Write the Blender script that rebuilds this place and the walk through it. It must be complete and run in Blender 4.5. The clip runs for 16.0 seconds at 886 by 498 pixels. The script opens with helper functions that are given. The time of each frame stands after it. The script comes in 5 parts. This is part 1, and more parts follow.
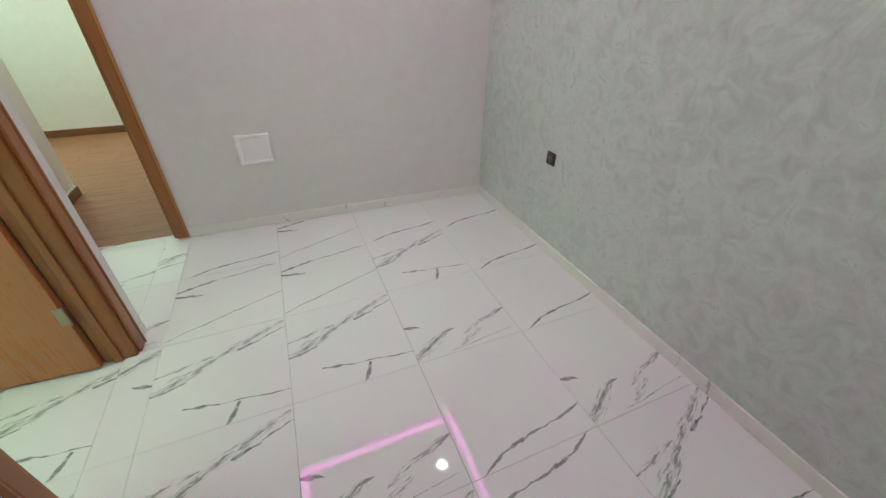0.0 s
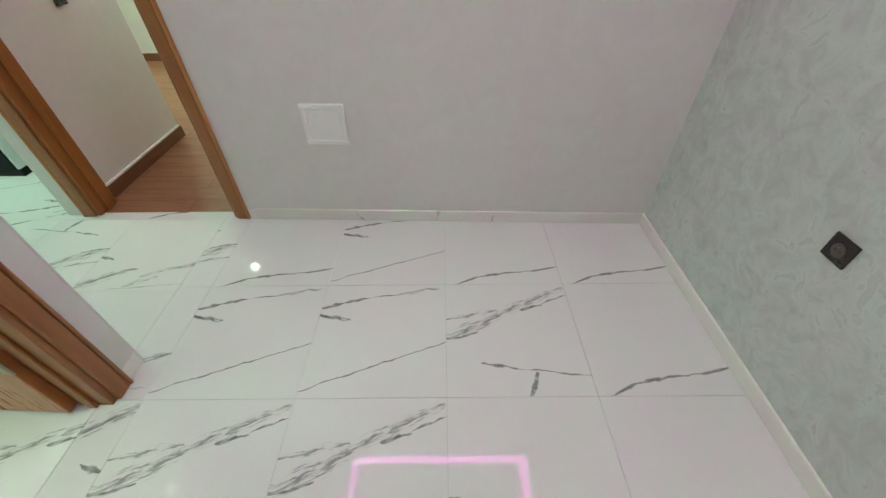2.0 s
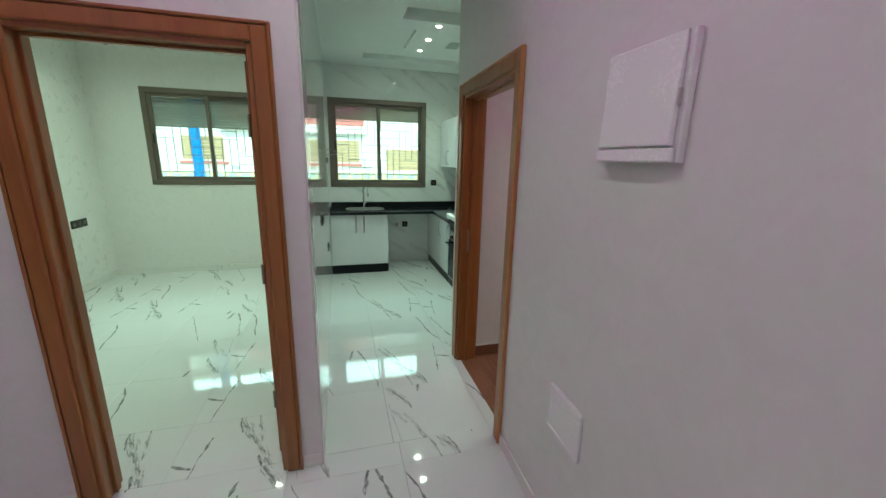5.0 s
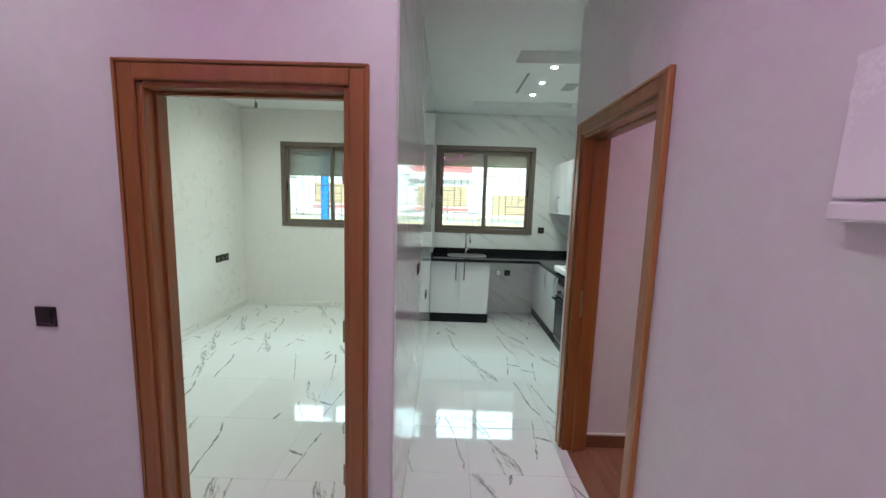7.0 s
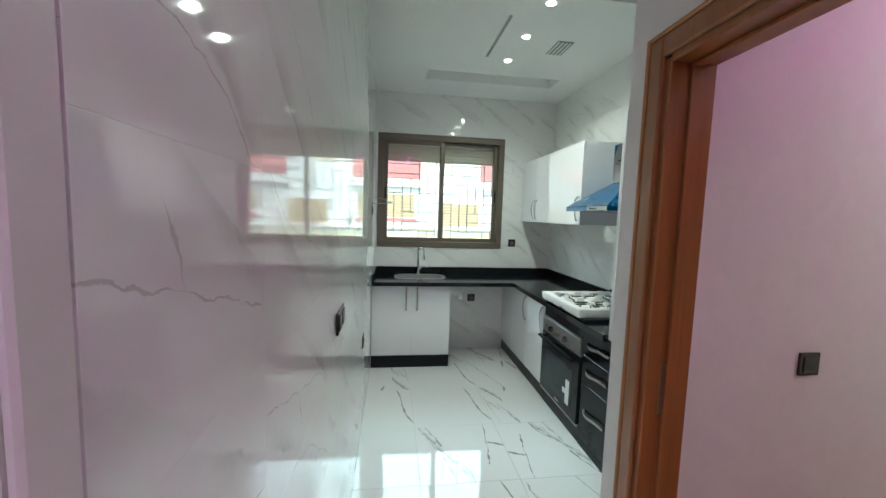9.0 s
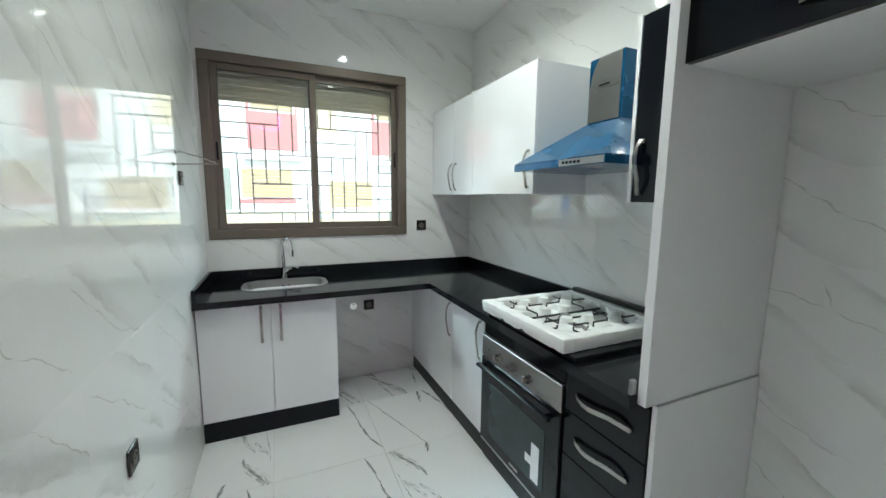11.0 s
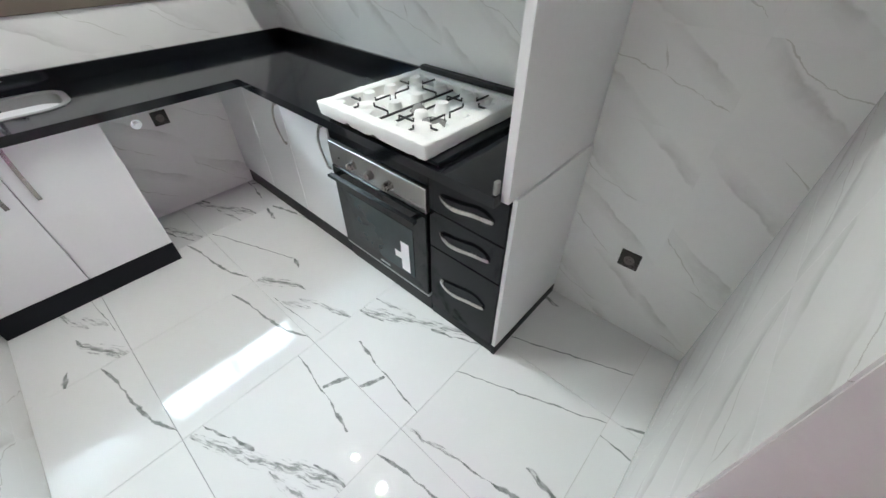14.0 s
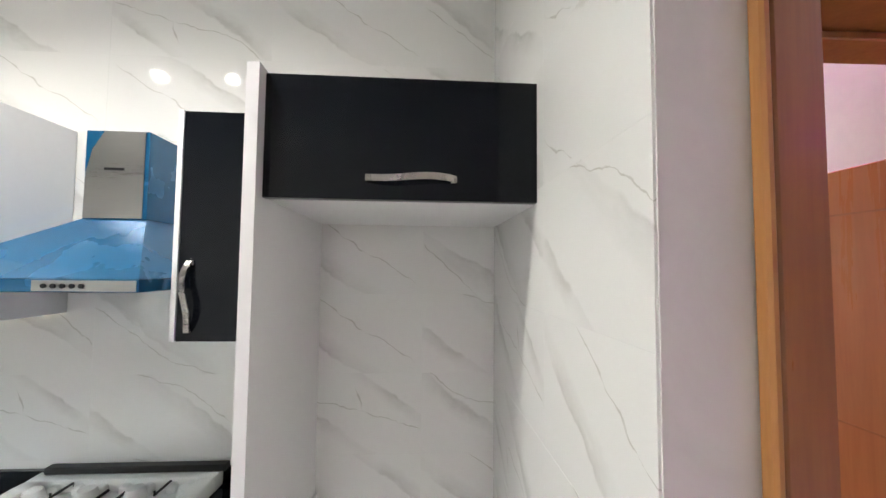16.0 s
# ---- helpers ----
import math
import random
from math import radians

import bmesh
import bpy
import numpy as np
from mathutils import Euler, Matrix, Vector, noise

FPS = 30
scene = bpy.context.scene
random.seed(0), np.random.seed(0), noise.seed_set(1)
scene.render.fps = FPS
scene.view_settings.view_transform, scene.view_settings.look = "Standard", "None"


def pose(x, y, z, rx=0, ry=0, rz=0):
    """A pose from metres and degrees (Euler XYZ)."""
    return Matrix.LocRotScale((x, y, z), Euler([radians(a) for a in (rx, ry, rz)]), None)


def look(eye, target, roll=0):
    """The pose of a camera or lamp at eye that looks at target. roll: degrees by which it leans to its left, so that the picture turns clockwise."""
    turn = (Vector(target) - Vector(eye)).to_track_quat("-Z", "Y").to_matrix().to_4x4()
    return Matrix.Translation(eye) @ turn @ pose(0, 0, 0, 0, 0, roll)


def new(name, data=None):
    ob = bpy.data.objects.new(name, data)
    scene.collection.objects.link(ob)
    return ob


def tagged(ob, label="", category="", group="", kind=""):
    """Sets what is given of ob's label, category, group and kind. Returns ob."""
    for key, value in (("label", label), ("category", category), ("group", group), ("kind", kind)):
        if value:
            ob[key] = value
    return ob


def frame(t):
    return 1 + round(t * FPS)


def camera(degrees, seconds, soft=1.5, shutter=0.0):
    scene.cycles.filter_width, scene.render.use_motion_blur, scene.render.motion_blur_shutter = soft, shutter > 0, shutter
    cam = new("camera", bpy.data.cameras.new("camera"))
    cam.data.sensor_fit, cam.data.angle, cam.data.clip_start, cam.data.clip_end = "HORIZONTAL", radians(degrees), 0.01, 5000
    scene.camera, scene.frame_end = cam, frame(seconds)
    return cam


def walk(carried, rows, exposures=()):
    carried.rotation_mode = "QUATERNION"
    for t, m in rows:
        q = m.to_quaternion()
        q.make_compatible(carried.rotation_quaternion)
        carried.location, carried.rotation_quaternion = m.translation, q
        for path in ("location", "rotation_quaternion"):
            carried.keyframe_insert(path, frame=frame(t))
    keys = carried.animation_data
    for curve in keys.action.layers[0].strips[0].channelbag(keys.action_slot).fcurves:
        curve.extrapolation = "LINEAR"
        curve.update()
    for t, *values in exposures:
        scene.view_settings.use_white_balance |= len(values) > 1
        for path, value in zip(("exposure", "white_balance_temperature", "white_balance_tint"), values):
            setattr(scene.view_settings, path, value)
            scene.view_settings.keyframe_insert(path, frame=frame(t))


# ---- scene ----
SKY, SUN, SPOT, LED, DAY = 0.15, 1.5, 8.0, 2.5, 2350.0
EXPOSE = [(0.0, 2.1, 6400, -50), (3.5, 2.0, 6300, -50), (5.0, 1.5, 6050, -40), (7.5, 1.7, 6000, -10), (8.5, 1.66, 6020, -8), (9.5, 1.75, 6050, -15), (12.0, 1.85, 6050, 2), (14.0, 2.15, 6250, 4), (16.0, 2.4, 6650, 8)]
cam = camera(99.4, 16.0)
PATH = [
    (0, (0.06, 0.685, 1.523), (0.709, 2.218, 0.415), 0.8),
    (0.5, (0.119, 0.964, 1.505), (0.789, 2.3, 0.176), 0.8),
    (1, (0.226, 1.22, 1.483), (0.827, 2.537, 0.102), 0.5),
    (1.5, (0.325, 1.479, 1.449), (0.668, 2.896, 0.079), 0.2),
    (2, (0.431, 1.775, 1.435), (0.432, 3.253, 0.088), -0.4),
    (2.5, (0.583, 2.04, 1.445), (0.279, 3.527, 0.142), -0.6),
    (3, (0.634, 2.276, 1.44), (-0.01, 3.734, 0.232), -0.2),
    (3.5, (0.615, 2.502, 1.497), (-0.233, 3.976, 0.444), 0.2),
    (4, (0.67, 2.685, 1.552), (-0.589, 4.034, 0.781), 0.3),
    (4.5, (0.808, 2.794, 1.599), (-0.948, 3.595, 1.074), 1.0),
    (5, (0.955, 2.798, 1.621), (-0.919, 3.32, 1.157), 1.3),
    (7.5, (0.379, 2.906, 1.641), (-1.607, 2.857, 1.409), 1.8),
    (8, (0.046, 2.939, 1.625), (-1.943, 2.942, 1.421), 1.7),
    (8.5, (-0.303, 2.864, 1.584), (-2.293, 2.919, 1.396), 1.6),
    (9, (-0.642, 2.86, 1.56), (-2.616, 3.128, 1.38), 1.8),
    (9.5, (-1.002, 2.911, 1.566), (-2.929, 3.419, 1.393), 1.7),
    (9.7, (-1.125, 2.945, 1.572), (-3.03, 3.515, 1.396), 1.5),
    (11.8, (-2.2, 3.175, 1.38), (-3.835, 4.172, 0.834), 1.7),
    (12, (-2.233, 3.17, 1.36), (-3.806, 4.095, 0.54), 1.5),
    (12.5, (-2.233, 3.199, 1.366), (-3.64, 3.832, 0.093), 1.0),
    (13, (-2.175, 3.255, 1.414), (-3.519, 3.744, 0.016), 0.5),
    (13.5, (-2.133, 3.28, 1.466), (-3.482, 3.756, 0.068), 0.1),
    (14, (-2.117, 3.276, 1.53), (-3.118, 4.391, 0.205), 0.2),
    (14.5, (-2.138, 3.275, 1.586), (-2.684, 4.873, 0.514), 0.4),
    (15, (-2.196, 3.261, 1.622), (-2.365, 5.157, 1.009), 0.7),
    (15.5, (-2.231, 3.25, 1.675), (-2.169, 5.239, 1.48), 0.5),
    (16, (-2.23, 3.253, 1.692), (-2.112, 5.247, 1.793), 0.6),
]
walk(cam, [(t, look(eye, target, roll)) for t, eye, target, roll in PATH], EXPOSE)

# ---- world, sun, exposure ----
world = bpy.data.worlds.new("world")
scene.world = world
world.use_nodes = True
_sky = world.node_tree.nodes.new("ShaderNodeTexSky")
_sky.sky_type = "NISHITA"
_sky.sun_disc = False
_sky.sun_elevation, _sky.sun_rotation = radians(45), radians(75)
world.node_tree.links.new(_sky.outputs[0], world.node_tree.nodes["Background"].inputs[0])
world.node_tree.nodes["Background"].inputs[1].default_value = SKY
_sun = bpy.data.lights.new("sun", "SUN")
_sun.energy, _sun.angle, _sun.color = SUN, radians(0.5), (1.0, 0.95, 0.88)
sun_lamp = new("sun", _sun)
sun_lamp.matrix_world = look((0, 0, 0), (-math.sin(radians(75)) * math.cos(radians(45)), -math.cos(radians(75)) * math.cos(radians(45)), -math.sin(radians(45))))

# area lamp added outside, standing in for the strip of open sky over the street
_day = bpy.data.lights.new("sky_stand_in", "AREA")
_day.shape, _day.size, _day.size_y, _day.energy, _day.color = "RECTANGLE", 24.0, 7.0, DAY, (0.80, 0.92, 1.0)
new("sky_stand_in", _day).matrix_world = look((-16.5, 2.0, 10.8), (-5.0, 2.0, 1.8))


# ---- materials ----
def sock(t, node, key, value):
    if isinstance(value, bpy.types.NodeSocket):
        t.links.new(value, node.inputs[key])
    else:
        node.inputs[key].default_value = value


def nd(t, kind, out=0, props=None, **ins):
    n = t.nodes.new(kind)
    for k, v in (props or {}).items():
        if k == "operation":
            n.operation = v
        elif k == "data_type":
            n.data_type = v
        elif k == "blend_type":
            n.blend_type = v
        elif k == "interpolation_type":
            n.interpolation_type = v
        elif k == "feature":
            n.feature = v
    for k, v in ins.items():
        sock(t, n, int(k[1:]) if k[0] == "i" and k[1:].isdigit() else k.replace("_", " "), v)
    return n.outputs[out]


def math_(t, op, a, b=0.0):
    return nd(t, "ShaderNodeMath", props={"operation": op}, i0=a, i1=b)


def mixc(t, fac, a, b):
    n = t.nodes.new("ShaderNodeMix")
    n.data_type = "RGBA"
    sock(t, n, 0, fac)
    for k, v in ((6, a), (7, b)):
        sock(t, n, k, v if isinstance(v, bpy.types.NodeSocket) else (*v, 1))
    return n.outputs[2]


def fit_range(t, v, a, b, c, d):
    return nd(t, "ShaderNodeMapRange", i0=v, i1=a, i2=b, i3=c, i4=d)


def blank(name):
    m = bpy.data.materials.new(name)
    m.use_nodes = True
    t = m.node_tree
    return m, t, t.nodes["Principled BSDF"]


def bump(t, b, height, strength, distance=0.002):
    sock(t, b, "Normal", nd(t, "ShaderNodeBump", Strength=strength, Distance=distance, Height=height))


def surface(name, base, rough=0.5, metal=0.0, vary=0.12, grain=60.0, patch=2.5, relief=0.1, dist=0.001, coat=0.0, rvary=0.1, stretch=(1, 1, 1), spec=0.5):
    """A surface with variation at two scales in colour, gloss and relief."""
    m, t, b = blank(name)
    co = nd(t, "ShaderNodeTexCoord", 3)
    if stretch != (1, 1, 1):
        co = nd(t, "ShaderNodeMapping", Vector=co, Scale=stretch)
    big = nd(t, "ShaderNodeTexNoise", Vector=co, Scale=patch, Detail=4.0, Roughness=0.6)
    fine = nd(t, "ShaderNodeTexNoise", Vector=co, Scale=grain, Detail=3.0, Roughness=0.6)
    v = math_(t, "ADD", math_(t, "MULTIPLY", big, 0.6), math_(t, "MULTIPLY", fine, 0.4))
    lo, hi = [c * (1 - vary) for c in base], [min(1, c * (1 + vary)) for c in base]
    sock(t, b, "Base Color", mixc(t, fit_range(t, v, 0.35, 0.65, 0, 1), lo, hi))
    sock(t, b, "Roughness", fit_range(t, v, 0.3, 0.7, max(0.02, rough - rvary), min(1, rough + rvary)))
    b.inputs["Metallic"].default_value = metal
    b.inputs["Coat Weight"].default_value = coat
    b.inputs["Coat Roughness"].default_value = 0.05
    b.inputs["Specular IOR Level"].default_value = spec
    if relief:
        bump(t, b, v, relief, dist)
    return m


def marble(name, base, vein, rough, amount=1.0, designs=6.0, fine=1.0, cloud=0.35, size=1.0, turn=0.0, skip=0.0):
    """Printed porcelain: a few long broken veins to a tile, with soft grey clouds; some designs repeat from tile to tile."""
    m, t, b = blank(name)
    co = nd(t, "ShaderNodeTexCoord", 3)
    rnd = nd(t, "ShaderNodeObjectInfo", 5)
    pick = math_(t, "FLOOR", math_(t, "MULTIPLY", rnd, designs))
    shift = nd(t, "ShaderNodeCombineXYZ", X=math_(t, "MULTIPLY", pick, 7.31), Y=math_(t, "MULTIPLY", pick, 3.17), Z=math_(t, "MULTIPLY", pick, 5.53))
    at = nd(t, "ShaderNodeVectorMath", props={"operation": "ADD"}, i0=co, i1=shift)
    w1 = math_(t, "SUBTRACT", nd(t, "ShaderNodeTexNoise", Vector=at, Scale=2.2 / size, Detail=2.0), 0.5)
    w2 = math_(t, "SUBTRACT", nd(t, "ShaderNodeTexNoise", Vector=at, Scale=13.0 / size, Detail=6.0, Roughness=0.65), 0.5)
    warp = math_(t, "ADD", math_(t, "MULTIPLY", w1, 0.17 * size), math_(t, "MULTIPLY", w2, 0.035 * size))
    on = nd(t, "ShaderNodeTexNoise", Vector=at, Scale=5.2 / size, Detail=2.0)
    thick = nd(t, "ShaderNodeTexNoise", Vector=at, Scale=8.0 / size, Detail=3.0)
    sep = nd(t, "ShaderNodeSeparateXYZ", 0, Vector=co).node
    veins = None
    for k, (ang, off, wd, lo, puff) in enumerate(((18, 0.15, 0.0021, 0.30, 0.4), (32, -0.10, 0.0044, 0.42, 1.2), (42, 0.0, 0.0036, 0.41, 1.3), (84, 0.06, 0.0085, 0.60, 0.1))):
        a = radians(ang) + turn
        u = math_(t, "ADD", math_(t, "MULTIPLY", sep.outputs[0], -math.sin(a)), math_(t, "MULTIPLY", sep.outputs[1], math.cos(a)))
        v = math_(t, "ADD", math_(t, "MULTIPLY", sep.outputs[0], math.cos(a)), math_(t, "MULTIPLY", sep.outputs[1], math.sin(a)))
        hatch = nd(t, "ShaderNodeCombineXYZ", X=math_(t, "MULTIPLY", v, 11.0 / size), Y=math_(t, "MULTIPLY", math_(t, "ADD", u, warp), 70.0 / size), Z=math_(t, "MULTIPLY", pick, 3.7))
        streak = fit_range(t, nd(t, "ShaderNodeTexNoise", Vector=hatch, Scale=1.0, Detail=3.0), 0.44, 0.60, 0.08, 1)
        shown = 1.0 if k == 0 else fit_range(t, math_(t, "SINE", math_(t, "ADD", math_(t, "MULTIPLY", pick, 2.4), k * 1.3)), -0.5, -0.4, 0, 1)
        c = math_(t, "MULTIPLY", math_(t, "SINE", math_(t, "ADD", math_(t, "MULTIPLY", pick, 2.1 + k), k * 1.7)), 0.09)
        d = math_(t, "ABSOLUTE", math_(t, "SUBTRACT", math_(t, "ADD", u, warp), math_(t, "ADD", c, off)))
        w = fit_range(t, thick, 0.42, 0.66, wd * 0.35 * fine, wd * 2.3 * fine)
        line = math_(t, "POWER", math_(t, "SUBTRACT", 1.0, math_(t, "MINIMUM", math_(t, "DIVIDE", d, w), 1.0)), 0.55)
        line = math_(t, "MULTIPLY", line, fit_range(t, on, lo + skip, lo + skip + 0.07, 0, 1))
        puffs = math_(t, "MULTIPLY", fit_range(t, d, 0, 0.065 * size, cloud * puff * 1.45, 0), fit_range(t, thick, 0.48, 0.66, 0, 1))
        puffs = math_(t, "MULTIPLY", puffs, fit_range(t, on, lo + skip, lo + skip + 0.12, 0, 1))
        both = math_(t, "MULTIPLY", math_(t, "MAXIMUM", line, math_(t, "MULTIPLY", puffs, streak)), shown)
        veins = both if veins is None else math_(t, "MAXIMUM", veins, both)
    tone = nd(t, "ShaderNodeTexNoise", Vector=at, Scale=1.3, Detail=3.0)
    ground = mixc(t, tone, [c * 0.97 for c in base], [min(1, c * 1.03) for c in base])
    grey = nd(t, "ShaderNodeTexNoise", Vector=at, Scale=16.0, Detail=3.0)
    ink = mixc(t, grey, vein, [c * 2.2 for c in vein])
    sock(t, b, "Base Color", mixc(t, math_(t, "MULTIPLY", veins, amount), ground, ink))
    smear = nd(t, "ShaderNodeTexNoise", Vector=co, Scale=6.0, Detail=4.0)
    sock(t, b, "Roughness", fit_range(t, smear, 0.3, 0.7, rough * 0.6, rough * 1.5))
    wave = nd(t, "ShaderNodeTexNoise", Vector=co, Scale=3.0, Detail=1.0)
    b.inputs["Specular IOR Level"].default_value = 0.95
    bump(t, b, wave, 0.03, 0.002)
    return m


def printed(name, base, ink, strokes, size, rough, pale=0.5, wobble=0.012, seed=0.0, gloss=0.95):
    """Printed marble tile: strokes (kind, u0, v0, u1, v1, half width in m) over the unit tile.
    l: a dark line that swells and tapers; d: a blunt dash; b: a brushed band of hatching; s: a pale smear with one crisp side."""
    m, t, b = blank(name)
    co = nd(t, "ShaderNodeTexCoord", 3)
    at = nd(t, "ShaderNodeVectorMath", props={"operation": "ADD"}, i0=co, i1=(seed, seed * 0.7, 0))

    def shake(scale, detail, amount):
        n = nd(t, "ShaderNodeTexNoise", 1, Vector=at, Scale=scale, Detail=detail, Roughness=0.6)
        n = nd(t, "ShaderNodeVectorMath", props={"operation": "SUBTRACT"}, i0=n, i1=(0.5, 0.5, 0.5))
        return nd(t, "ShaderNodeVectorMath", props={"operation": "SCALE"}, i0=n, Scale=amount)

    p = nd(t, "ShaderNodeVectorMath", props={"operation": "ADD"}, i0=co, i1=shake(6.0, 2.0, wobble * 3.5))
    p = nd(t, "ShaderNodeVectorMath", props={"operation": "ADD"}, i0=p, i1=shake(34.0, 4.0, wobble * 0.9))
    p = nd(t, "ShaderNodeVectorMath", props={"operation": "MULTIPLY"}, i0=p, i1=(1, 1, 0))
    swell = fit_range(t, nd(t, "ShaderNodeTexNoise", Vector=at, Scale=17.0, Detail=3.0), 0.34, 0.66, 0.25, 1.7)
    dark = soft = None
    for kind, u0, v0, u1, v1, w in strokes:
        a = Vector(((u0 - 0.5) * size[0], (v0 - 0.5) * size[1], 0))
        d = Vector(((u1 - 0.5) * size[0], (v1 - 0.5) * size[1], 0)) - a
        ln = d.length
        side = Vector((-d.y, d.x, 0)) / ln
        rel = nd(t, "ShaderNodeVectorMath", props={"operation": "SUBTRACT"}, i0=p, i1=tuple(a))
        k = nd(t, "ShaderNodeVectorMath", 1, props={"operation": "DOT_PRODUCT"}, i0=rel, i1=tuple(d / (ln * ln)))
        k = fit_range(t, k, 0, 1, 0, 1)
        foot = nd(t, "ShaderNodeVectorMath", props={"operation": "SCALE"}, i0=tuple(d), Scale=k)
        far = nd(t, "ShaderNodeVectorMath", 1, props={"operation": "LENGTH"}, i0=nd(t, "ShaderNodeVectorMath", props={"operation": "SUBTRACT"}, i0=rel, i1=foot))
        taper = math_(t, "POWER", math_(t, "SINE", math_(t, "MULTIPLY", math_(t, "ADD", math_(t, "MULTIPLY", k, 0.94), 0.03), math.pi)), 0.45)
        if kind == "d":
            r = math_(t, "DIVIDE", far, math_(t, "MULTIPLY", fit_range(t, swell, 0.25, 1.7, 0.75, 1.15), w))
            val = math_(t, "MULTIPLY", fit_range(t, r, 0.8, 1.05, 1, 0), fit_range(t, nd(t, "ShaderNodeTexNoise", Vector=at, Scale=70.0, Detail=3.0), 0.35, 0.55, 0.6, 1))
            dark = val if dark is None else math_(t, "MAXIMUM", dark, val)
            continue
        if kind == "l":
            r = math_(t, "DIVIDE", far, math_(t, "MULTIPLY", math_(t, "MULTIPLY", swell, taper), w))
            val = fit_range(t, r, 0.55, 1.15, 1, 0)
            dark = val if dark is None else math_(t, "MAXIMUM", dark, val)
            continue
        across = nd(t, "ShaderNodeVectorMath", 1, props={"operation": "DOT_PRODUCT"}, i0=rel, i1=tuple(side))
        hatch = nd(t, "ShaderNodeCombineXYZ", X=math_(t, "MULTIPLY", k, ln * 13.0), Y=math_(t, "MULTIPLY", across, 95.0 if kind == "b" else 30.0), Z=seed)
        h = nd(t, "ShaderNodeTexNoise", Vector=hatch, Scale=1.0, Detail=3.0, Roughness=0.6)
        if kind == "b":
            core = math_(t, "SUBTRACT", 1.0, math_(t, "MINIMUM", math_(t, "DIVIDE", far, math_(t, "MULTIPLY", taper, w)), 1.0))
            lift = math_(t, "ADD", h, math_(t, "MULTIPLY", core, 0.16))
            val = math_(t, "MULTIPLY", fit_range(t, lift, 0.585, 0.72, 0, 0.85), fit_range(t, core, 0, 0.25, 0, 1))
            dark = val if dark is None else math_(t, "MAXIMUM", dark, val)
            haze = math_(t, "MULTIPLY", fit_range(t, core, 0, 1, 0, 0.22), fit_range(t, h, 0.35, 0.6, 0.2, 1))
            soft = haze if soft is None else math_(t, "MAXIMUM", soft, haze)
        else:
            val = math_(t, "MULTIPLY", fit_range(t, across, 0, w, 1, 0), fit_range(t, across, -0.006, 0.002, 0, 1))
            val = math_(t, "MULTIPLY", math_(t, "MULTIPLY", val, taper), fit_range(t, h, 0.3, 0.65, 0.35, 1))
            soft = val if soft is None else math_(t, "MAXIMUM", soft, math_(t, "MULTIPLY", val, 1.0))
    tone = nd(t, "ShaderNodeTexNoise", Vector=at, Scale=2.2, Detail=3.0)
    col = mixc(t, tone, [c * 0.96 for c in base], [min(1, c * 1.03) for c in base])
    mid = [0.5 * (p_ + q_) for p_, q_ in zip(base, ink)]
    if soft is not None:
        col = mixc(t, math_(t, "MULTIPLY", soft, pale), col, mid)
    if dark is not None:
        grey = nd(t, "ShaderNodeTexNoise", Vector=at, Scale=28.0, Detail=3.0)
        col = mixc(t, math_(t, "MULTIPLY", dark, fit_range(t, grey, 0.3, 0.65, 0.45, 0.95)), col, mixc(t, grey, ink, [c * 1.8 for c in ink]))
    sock(t, b, "Base Color", col)
    smudge = nd(t, "ShaderNodeTexNoise", Vector=co, Scale=6.0, Detail=4.0)
    sock(t, b, "Roughness", fit_range(t, smudge, 0.3, 0.7, rough * 0.6, rough * 1.5))
    b.inputs["Specular IOR Level"].default_value = gloss
    bump(t, b, nd(t, "ShaderNodeTexNoise", Vector=at, Scale=3.0, Detail=1.0), 0.03, 0.002)
    return m


def wood(name, base, dark, rough=0.32, along=(1, 1, 0.07), coat=0.25):
    m, t, b = blank(name)
    co = nd(t, "ShaderNodeTexCoord", 3)
    rnd = nd(t, "ShaderNodeObjectInfo", 5)
    at = nd(t, "ShaderNodeVectorMath", props={"operation": "ADD"}, i0=co, i1=nd(t, "ShaderNodeCombineXYZ", X=math_(t, "MULTIPLY", rnd, 9.0), Y=math_(t, "MULTIPLY", rnd, 5.0)))
    at = nd(t, "ShaderNodeMapping", Vector=at, Scale=along)
    g = nd(t, "ShaderNodeTexNoise", Vector=at, Scale=22.0, Detail=6.0, Roughness=0.6, Distortion=0.6)
    f = nd(t, "ShaderNodeTexNoise", Vector=at, Scale=140.0, Detail=3.0)
    v = math_(t, "ADD", math_(t, "MULTIPLY", g, 0.75), math_(t, "MULTIPLY", f, 0.25))
    sock(t, b, "Base Color", mixc(t, fit_range(t, v, 0.35, 0.66, 0, 1), dark, base))
    sock(t, b, "Roughness", fit_range(t, v, 0.3, 0.7, rough + 0.08, rough - 0.05))
    b.inputs["Coat Weight"].default_value = coat
    b.inputs["Coat Roughness"].default_value = 0.12
    bump(t, b, v, 0.12, 0.001)
    return m


